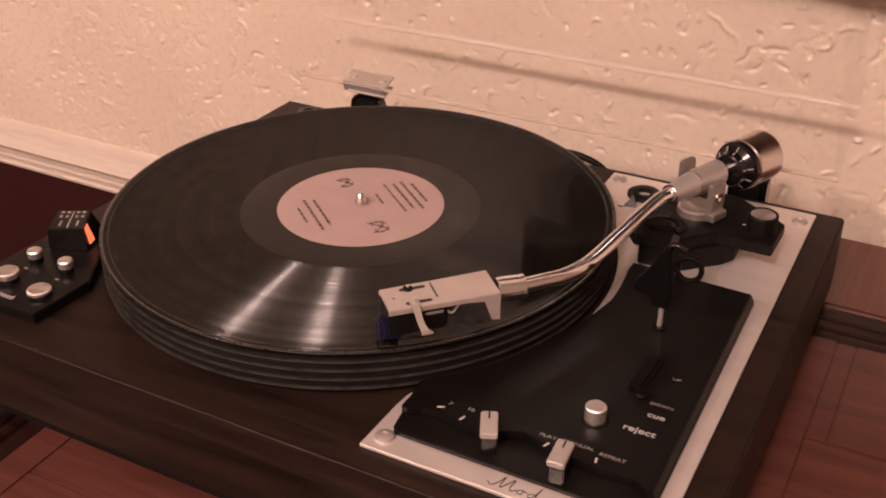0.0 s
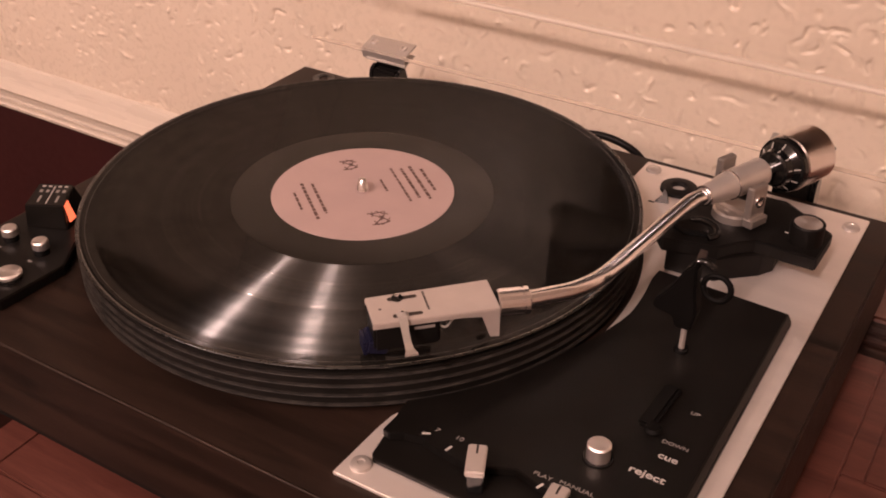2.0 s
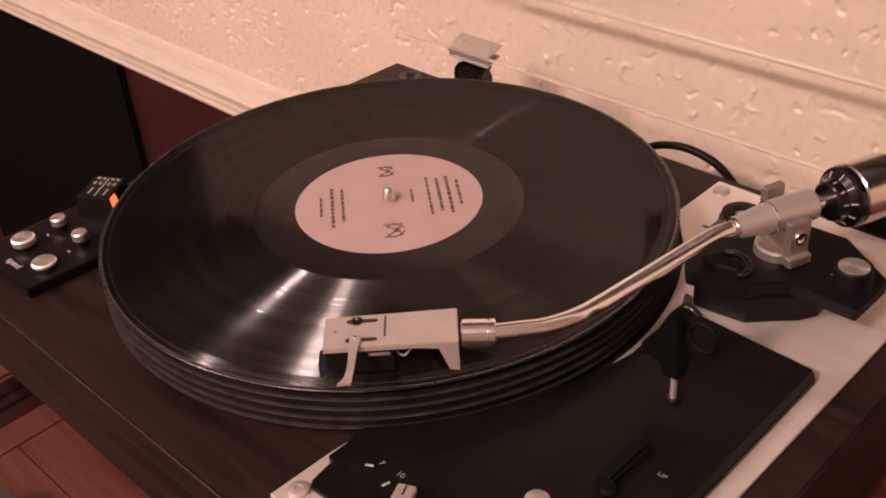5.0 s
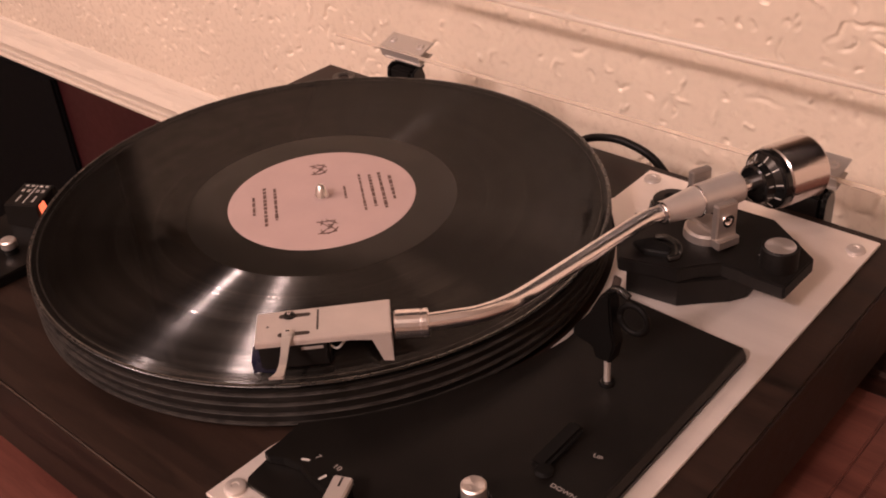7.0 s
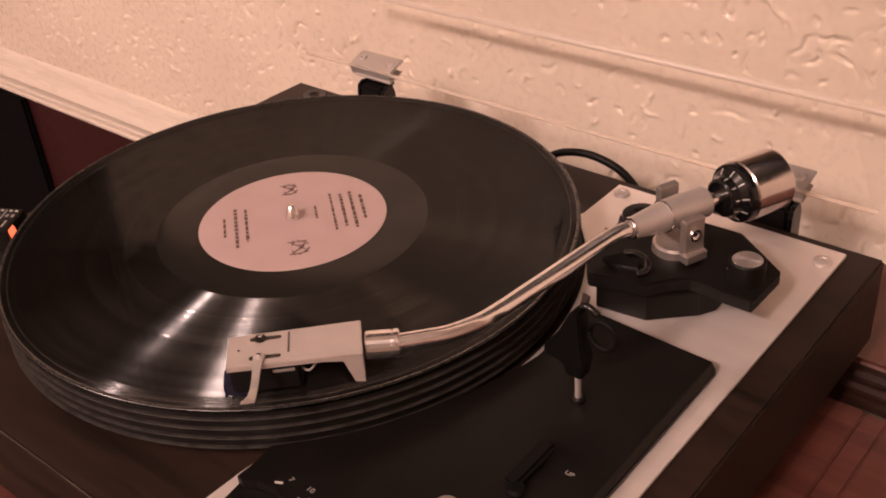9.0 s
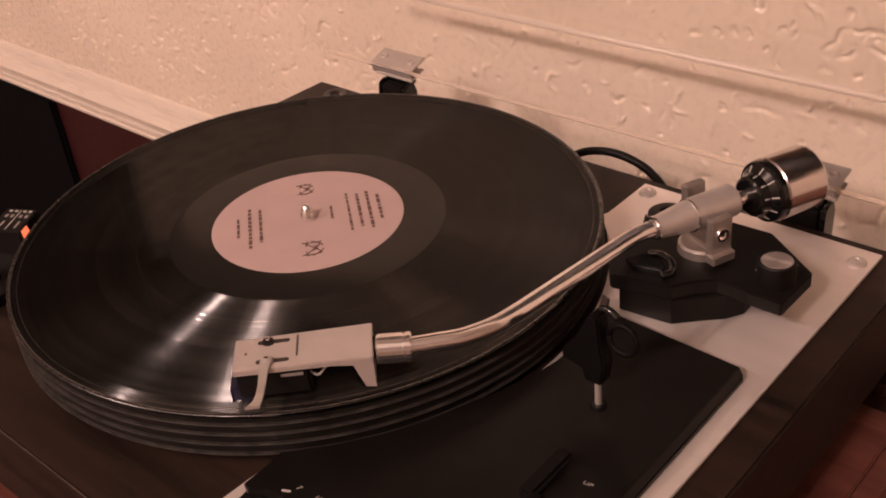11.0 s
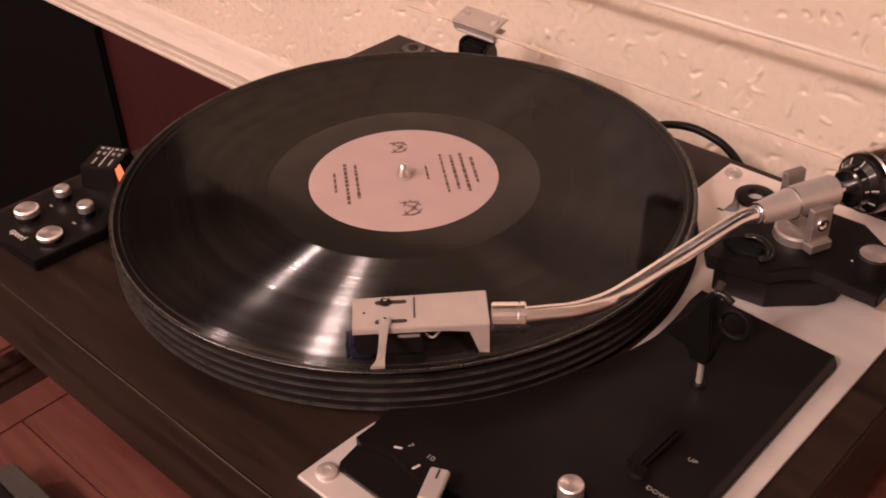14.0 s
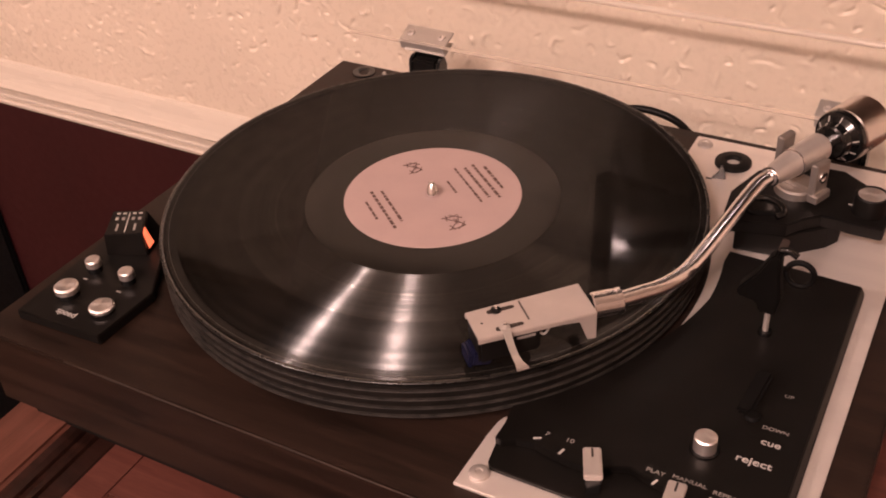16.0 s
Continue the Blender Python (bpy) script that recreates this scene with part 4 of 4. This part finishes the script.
def headshell():
    t = empty("headshell", "silver headshell holding a black cartridge over the record", "headshell")
    o = Vector((0.0835, -0.1132, 0))
    e = Vector((0.12235, -0.07365, 0))
    d = (e - o).normalized()
    L = (e - o).length
    m = frame_at(Vector((o.x, o.y, 0.0481)), d)
    # tapering top plate with its skirts; x runs from the tip to the collar
    top = part("top_plate", prism([(0, -0.0100), (L, -0.0112), (L, 0.0112), (0, 0.0100)], -0.0015, 0.0, 0.0004), SILVER, t, "satin silver top plate")
    top.data.transform(m)
    for sgn in (-1, 1):
        bm = bmesh.new()
        prof = [(0.0, -0.0012), (0.0, -0.0028), (L * 0.70, -0.0026), (L * 0.85, -0.0034), (L * 0.92, -0.0145), (L - 0.0004, -0.0150), (L - 0.0004, -0.0012)]
        y0, y1 = (-0.0100, -0.0086) if sgn < 0 else (0.0086, 0.0100)
        a = [bm.verts.new((x, y0 + (y0 * 0.12) * x / L, z)) for x, z in prof]
        b = [bm.verts.new((x, y1 + (y1 * 0.12) * x / L, z)) for x, z in prof]
        k = len(prof)
        for i in range(k):
            bm.faces.new((a[i], a[(i + 1) % k], b[(i + 1) % k], b[i]))
        bm.faces.new(a)
        bm.faces.new(b[::-1])
        bmesh.ops.recalc_face_normals(bm, faces=bm.faces)
        bm.transform(m)
        part("side_skirt", bm, SILVER, top)
    part("end_wall", obox(m @ Matrix.Translation((L - 0.0012, 0, -0.0070)), 0.0020, 0.0205, 0.0120, 0.0004), SILVER, top)
    part("gasket", lathe([(0, 0), (0.0046, 0), (0.0046, 0.0016), (0, 0.0016)], 32, m @ Matrix.Translation((L, 0, -0.0042)) @ Matrix.Rotation(radians(90), 4, "Y")), RUBBER, t, "black rubber gasket")
    for y in (-0.0062, 0.0062):
        slot = [(0.0105 + 0.0014 * math.sin(a), y - 0.0014 * math.cos(a)) for a in [radians(180 + k * 30) for k in range(7)]] + [(0.0212 + 0.0011 * math.sin(a), y - 0.0011 * math.cos(a)) for a in [radians(k * 30) for k in range(7)]]
        sl = prism(slot, 0.00002, 0.00012)
        sl.transform(m)
        # flat plate on the top; its dark colour stands for shade in the slot
        part("slot", sl, SLOTM, top, "round-ended adjusting slot")
        s = part("mounting_screw", lathe([(0, 0.0018), (0.0010, 0.0017), (0.0022, 0.0011), (0.0027, 0.0001), (0, 0.0001)], 24, m @ Matrix.Translation((0.0135, y, 0.0))), STEEL if y < 0 else GLOSS, top)
        part("screw_tip", lathe([(0, 0.0024), (0.0009, 0.0022), (0.0010, 0.0012), (0, 0.0012)], 16, m @ Matrix.Translation((0.0135, y, 0.0))), CHROME, s)
    for i in range(9):
        part("print_bar", obox(m @ Matrix.Translation((0.0253, -0.0042 + i * 0.00155, 0.00006)), 0.0009, 0.0010 + 0.0003 * (i % 2), 0.0001), DARKINK, top)
    part("index_mark", obox(m @ Matrix.Translation((0.0048, 0.0, 0.00006)) @ Matrix.Rotation(radians(45), 4, "Z"), 0.0010, 0.0010, 0.0001), DARKINK, top)
    # finger lift: a bent strip that leaves the edge and drops to a curled tip
    strip = bmesh.new()
    way = [(-0.0058, 0.0008), (-0.0100, 0.0011), (-0.0135, 0.0004), (-0.0185, -0.0008), (-0.0240, -0.0010), (-0.0295, 0.0002), (-0.0335, 0.0018), (-0.0366, 0.0034)]
    rows = []
    for i, (y, z) in enumerate(way):
        w = 0.0024 - 0.0009 * math.sin(math.pi * i / 7) + (0.0003 if i >= 6 else 0)
        x = 0.0134 - 0.0004 * i
        rows.append([strip.verts.new((x - w, y, z)), strip.verts.new((x + w, y, z)), strip.verts.new((x + w, y - 0.0002, z - 0.0010)), strip.verts.new((x - w, y - 0.0002, z - 0.0010))])
    for a, b in zip(rows, rows[1:]):
        for k in range(4):
            strip.faces.new((a[k], a[(k + 1) % 4], b[(k + 1) % 4], b[k]))
    strip.faces.new(rows[0])
    strip.faces.new(rows[-1][::-1])
    bmesh.ops.recalc_face_normals(strip, faces=strip.faces)
    strip.transform(m)
    part("finger_lift", strip, STEEL, t, "bent metal finger lift")
    c = part("cartridge", obox(m @ Matrix.Translation((0.0150, 0, -0.0092)), 0.0290, 0.0165, 0.0142, 0.0012), MATTE, t, "black phono cartridge")
    part("stylus_holder", obox(m @ Matrix.Translation((0.0025, 0, -0.0160)) @ Matrix.Rotation(radians(12), 4, "Y"), 0.0100, 0.0120, 0.0070, 0.0010), BLUEPLAST, c, "dark blue stylus holder")
    for k in range(4):
        part("grip_tooth", obox(m @ Matrix.Translation((-0.0030, 0.0, -0.0135 - 0.0018 * k)) @ Matrix.Rotation(radians(12), 4, "Y"), 0.0016, 0.0105, 0.0009, 0.0002), BLUEPLAST, c)
    part("maker_plate", obox(m @ Matrix.Translation((0.0225, -0.0084, -0.0062)), 0.0090, 0.0002, 0.0014), GREYPRINT, c, "small grey printed strip")
    part("stylus", sweep([tuple(m @ Vector((0.006, 0, -0.0185))), tuple(m @ Vector((0.0015, 0, -0.0205))), tuple(m @ Vector((0.0005, 0, -0.0216)))], 0.0004, 8), STEEL, c)
    for i, y in enumerate((-0.0050, -0.0017, 0.0017, 0.0050)):
        part("lead_wire", sweep([tuple(m @ Vector(p)) for p in ((0.0290, y, -0.0080), (0.0325, y * 1.1, -0.0100 + 0.0015 * (i % 2)), (0.0370, y * 0.8, -0.0065), (0.0440, y * 0.5, -0.0060), (L - 0.002, y * 0.5, -0.0060))], 0.0005, 8), (WHITE, MATTE, BLUEPLAST, MATTE)[i], c)
    return t


headshell()


def arm_rest():
    t = empty("arm_rest", "black arm rest with a locking loop on a steel post", "arm rest")
    c = Vector((0.1925, -0.0197, 0))
    part("post", lathe([(0, 0.0092), (0.0014, 0.0092), (0.0014, 0.0300), (0, 0.0300)], 20, Matrix.Translation(c)), STEEL, t, "steel lift post")
    part("bushing", lathe([(0.0015, 0.0092), (0.0034, 0.0092), (0.0035, 0.0100), (0.0030, 0.0112), (0.0015, 0.0113)], 24, Matrix.Translation(c)), GLOSS, t)
    web = [(-0.0150, 0.0305), (-0.0152, 0.0345), (-0.0075, 0.0450), (-0.0022, 0.0560), (0.0000, 0.0580), (0.0026, 0.0575), (0.0034, 0.0450), (0.0052, 0.0335), (0.0034, 0.0235), (-0.0040, 0.0235), (-0.0058, 0.0290)]
    bm = bmesh.new()
    fa = [bm.verts.new((c.x + x, c.y - 0.0035, z)) for x, z in web]
    fb = [bm.verts.new((c.x + x, c.y + 0.0040, z)) for x, z in web]
    bm.faces.new(fa)
    bm.faces.new(fb[::-1])
    for i in range(len(web)):
        j = (i + 1) % len(web)
        bm.faces.new((fa[i], fa[j], fb[j], fb[i]))
    bmesh.ops.recalc_face_normals(bm, faces=bm.faces)
    part("cradle", bevel(bm, 0.0008), RUBBER, t, "black lift cradle")
    loop = [(c.x + 0.0050 + 0.0063 * (1 - math.cos(a)), c.y + 0.0010 + 0.0005 * math.sin(a), 0.0478 + 0.0062 * math.sin(a)) for a in [i * math.pi / 6 for i in range(12)]]
    part("locking_loop", sweep(loop + [loop[0]], 0.0014, 10, steps=3), RUBBER, t, "black wire locking loop")
    part("latch_pin", sweep([(c.x + 0.0010, c.y + 0.0010, 0.0585), (c.x + 0.0045, c.y + 0.0012, 0.0592), (c.x + 0.0090, c.y + 0.0012, 0.0570)], 0.0016, 12), GLOSS, t, "glossy latch pin")
    part("latch_tab", obox(Matrix.Translation((c.x + 0.0020, c.y + 0.0022, 0.0600)) @ Matrix.Rotation(radians(12), 4, "Y"), 0.0036, 0.0014, 0.0090, 0.0005), SLOTM, t, "small brown latch tab")
    return t


arm_rest()

# ---- dust cover and its hinges ----
TIP, PLATE_TIP = radians(35), radians(17)
HY, HZ = 0.171, 0.0200
UPV, BACK = Vector((0, -math.sin(TIP), math.cos(TIP))), Vector((0, math.cos(TIP), math.sin(TIP)))
LX0, LX1, LH, LD = -0.165, 0.246, 0.061, 0.335


def lid_box(x0, x1, a0, a1, b0, b1, w=0.0012):
    """A slab of the cover: a runs back along the low wall, b up along the open cover."""
    bm = box(x0, a0, b0, x1, a1, b1, w, 3)
    m = Matrix(((1, 0, 0, 0), (0, BACK.y, UPV.y, HY), (0, BACK.z, UPV.z, HZ), (0, 0, 0, 1)))
    bm.transform(m)
    return bm


def dust_cover():
    t = empty("dust_cover", "clear acrylic dust cover standing open on two hinges", "dust cover")
    th, ro, ri = 0.0026, 0.0016, 0.0050
    # low wall and main panel are one moulded sheet: a tight corner outside, a fillet inside
    outer = [(0.0, 0.0), (LH - ro, 0.0)] + [(LH - ro + ro * math.sin(radians(a)), ro - ro * math.cos(radians(a))) for a in range(15, 90, 15)] + [(LH, ro), (LH, LD)]
    cx, cz = LH - th - ri, th + ri
    inner = [(LH - th, LD), (LH - th, cz)] + [(cx + ri * math.sin(radians(a)), cz - ri * math.cos(radians(a))) for a in range(80, 0, -10)] + [(cx, th), (0.0016, th), (0.0, th * 0.35)]
    bm = bmesh.new()
    rings = [[bm.verts.new((x, HY + BACK.y * a + UPV.y * b, HZ + BACK.z * a + UPV.z * b)) for a, b in outer + inner] for x in (LX0, LX1)]
    k = len(rings[0])
    for i in range(k):
        f = bm.faces.new((rings[0][i], rings[1][i], rings[1][(i + 1) % k], rings[0][(i + 1) % k]))
    bm.faces.new(rings[0])
    bm.faces.new(rings[1][::-1])
    bmesh.ops.recalc_face_normals(bm, faces=bm.faces)
    for f in bm.faces:
        q = f.calc_center_median() - Vector((0, HY, HZ))
        if q.dot(BACK) < 0.0016 and f.normal.dot(BACK) < -0.3 and abs(f.normal.x) < 0.5:
            f.material_index = 1
        elif q.dot(BACK) > LH - th - ri - 0.0006 and th * 0.7 < q.dot(UPV) < th + ri * 0.34 and q.dot(BACK) < LH - th * 0.7:
            f.material_index = 2
    sheet = part("main_panel", bm, SHEET, t)
    sheet.data.materials.append(EDGE)
    sheet.data.materials.append(ACRYLIC)
    for x in (LX0, LX1 - th):
        bm = lid_box(x, x + th, 0.0005, LH - th - 0.0004, th + 0.0004, LD, 0.0004)
        ob = part("side_wall", bm, SHEET, t)
        ob.visible_shadow = False
    return t


dust_cover()


def hinge(x):
    t = empty("lid_hinge", "steel lid hinge with a black spring housing on the plinth edge", "hinge", "lid hinges")
    m = Matrix.Translation((x, HY, HZ - 0.0022)) @ Matrix.Rotation(PLATE_TIP, 4, "X")
    p = part("plate", obox(m @ Matrix.Translation((0, 0.0092, 0.0040)), 0.0375, 0.0160, 0.0014, 0.0004), STEEL, t, "folded zinc-plated plate")
    part("fold", obox(m @ Matrix.Translation((0, 0.0008, 0.0005)), 0.0360, 0.0012, 0.0070, 0.0003), STEEL, p)
    for dx in (-0.0125, 0.0125):
        s = part("screw", lathe([(0, 0.0050), (0.0013, 0.0050), (0.0015, 0.0058), (0.0024, 0.0057), (0.0030, 0.0051), (0.0031, 0.0047), (0, 0.0047)], 24, m @ Matrix.Translation((dx, 0.0096, 0))), ALU_SATIN, t)
    part("lower_plate", obox(m @ Matrix.Translation((0.0020, 0.0060, -0.0024)), 0.0330, 0.0140, 0.0012, 0.0003), STEEL, t)
    part("arm", obox(m @ Matrix.Translation((0.0030, 0.0040, -0.0070)), 0.0200, 0.0090, 0.0080, 0.0012), GLOSS, t, "black hinge arm")
    part("spring_housing", box(x - 0.0062, PY1 + 0.0006, -0.0350, x + 0.0132, PY1 + 0.0110, 0.0112, 0.0016), MATTE, t, "black spring housing")
    for sx in (-1, 1):
        bm = prism([(PY1 + 0.0006, -0.0340), (PY1 + 0.0128, -0.0340), (PY1 + 0.0132, 0.0060), (PY1 + 0.0110, 0.0118), (PY1 + 0.0060, 0.0130), (PY1 + 0.0016, 0.0108), (PY1 + 0.0006, 0.0060)], -0.0013, 0.0013, 0.0005)
        bm.transform(Matrix.Translation((x + 0.0035 + sx * 0.0112, 0, 0)) @ Matrix(((0, 0, 1, 0), (1, 0, 0, 0), (0, 1, 0, 0), (0, 0, 0, 1))))
        part("cheek", bm, GLOSS, t, "glossy black side cheek")
    return t


hinge(-0.1033)
hinge(0.1885)


def cable():
    t = empty("signal_cable", "black cable looping behind the plinth", "cable")
    part("lead", sweep([(0.001, 0.207, -0.066), (0.011, 0.202, -0.038), (0.028, 0.200, -0.0205), (0.046, 0.200, -0.0135), (0.063, 0.201, -0.0136), (0.080, 0.203, -0.0210), (0.096, 0.207, -0.042), (0.106, 0.212, -0.066)], 0.0026, 12), MATTE, t)
    return t


cable()


# ---- record brush on the cabinet ----
def brush():
    t = empty("record_brush", "grey metal carbon fibre record brush lying on the cabinet top", "record brush")
    x0, x1, y = -0.055, 0.043, -0.2270
    grey = mat("grey_anodised", (0.075, 0.070, 0.062), 0.5, 0.5, 0.1, 90)
    part("handle", prism([(x0, y - 0.0010), (x1, y - 0.0010), (x1, y + 0.0060), (x1 - 0.005, y + 0.0100), (x0 + 0.005, y + 0.0100), (x0, y + 0.0060)], TZ + 0.0100, TZ + 0.0180, 0.0010), grey, t, "grey anodised handle edge")
    part("cover", box(x0 + 0.001, y - 0.0210, TZ + 0.0090, x1 - 0.001, y - 0.0011, TZ + 0.0172, 0.0012), MATTE, t, "black plastic cover")
    part("bristles", box(x0 + 0.003, y - 0.0150, TZ, x1 - 0.003, y + 0.0060, TZ + 0.0101, 0.0005), FABRIC, t, "black carbon bristles")
    lettering("lettering", "CARBON FIBER", 0.0052, Matrix.Translation((x0 + 0.046, y + 0.0020, TZ + 0.0181)), DARKINK, t, bold=0.0001)
    return t


brush()


# ---- framed picture above, seen only in the gloss of the record ----
def picture():
    t = empty("framed_picture", "dark glazed picture in a black frame hung leaning from the wall", "picture")
    w, h = 0.40, 0.55
    m = Matrix.Translation((0.012, WALL_Y - 0.030, 0.145)) @ Matrix.Rotation(radians(-6.1), 4, "Z") @ Matrix.Rotation(radians(3.5), 4, "X")
    bm = join(box(0, -0.016, 0, w, 0, 0.022, 0.002), box(0, -0.016, h - 0.022, w, 0, h, 0.002), box(0, -0.016, 0.022, 0.012, 0, h - 0.022, 0.002), box(w - 0.022, -0.016, 0.022, w, 0, h - 0.022, 0.002))
    bm.transform(m)
    part("frame", bm, MATTE, t)
    bm = box(0.011, -0.008, 0.02, w - 0.02, -0.003, h - 0.02)
    bm.transform(m)
    part("picture_face", bm, mat("picture_glass", (0.006, 0.006, 0.006), 0.03, 0.0, 0.1, 20, spec=0.60), t, "dark glazed face")
    return t


picture()


# ---- added unseen dark panel above, darkens the reflection in the record's near side ----
def dark_panel():
    t = empty("reflection_darkener", "added unseen dark panel that darkens the reflection in the record", "picture")
    x0, x1, z0, z1 = -0.640, -0.060, 0.425, 1.150
    y = WALL_Y - 0.004
    part("panel_face", box(x0, y - 0.024, z0, x1, y - 0.018, z1, 0.0015), FABRIC, t, "plain dark face")
    for a, b, c, d in ((x0, z0, x1, z0 + 0.03), (x0, z1 - 0.03, x1, z1), (x0, z0 + 0.0305, x0 + 0.03, z1 - 0.0305), (x1 - 0.03, z0 + 0.0305, x1, z1 - 0.0305)):
        part("panel_bar", box(a + 0.001, y - 0.0178, b + 0.001, c - 0.001, y, d - 0.001, 0.001), MATTE, t)
    return t


dark_panel()


# ---- dark hanging further along the wall, mirrored in the record ----
def wall_hanging():
    t = empty("wall_hanging", "black cloth hanging on a rod against the cream wall", "wall hanging")
    x0, x1, z0, z1 = -1.75, -0.665, 0.285, 1.45
    bm = bmesh.new()
    n = 60
    cols = []
    for i in range(n + 1):
        f = i / n
        y = WALL_Y - 0.020 + 0.006 * math.sin(f * 55) + 0.003 * math.sin(f * 23 + 1)
        cols.append([bm.verts.new((x0 + (x1 - x0) * f, y + dy, z)) for dy in (0.0, 0.004) for z in (z0, z1)])
    for a, b in zip(cols, cols[1:]):
        bm.faces.new((a[0], b[0], b[1], a[1]))
        bm.faces.new((a[2], a[3], b[3], b[2]))
        bm.faces.new((a[0], a[2], b[2], b[0]))
        bm.faces.new((a[1], b[1], b[3], a[3]))
    for c in (cols[0], cols[-1]):
        bm.faces.new((c[0], c[1], c[3], c[2]))
    bmesh.ops.recalc_face_normals(bm, faces=bm.faces)
    part("cloth", bm, FABRIC, t)
    part("rod", sweep([(x0 - 0.03, WALL_Y - 0.018, z1 + 0.010), (x1 + 0.005, WALL_Y - 0.018, z1 + 0.010)], 0.010, 14), MATTE, t, "black rod")
    return t


wall_hanging()
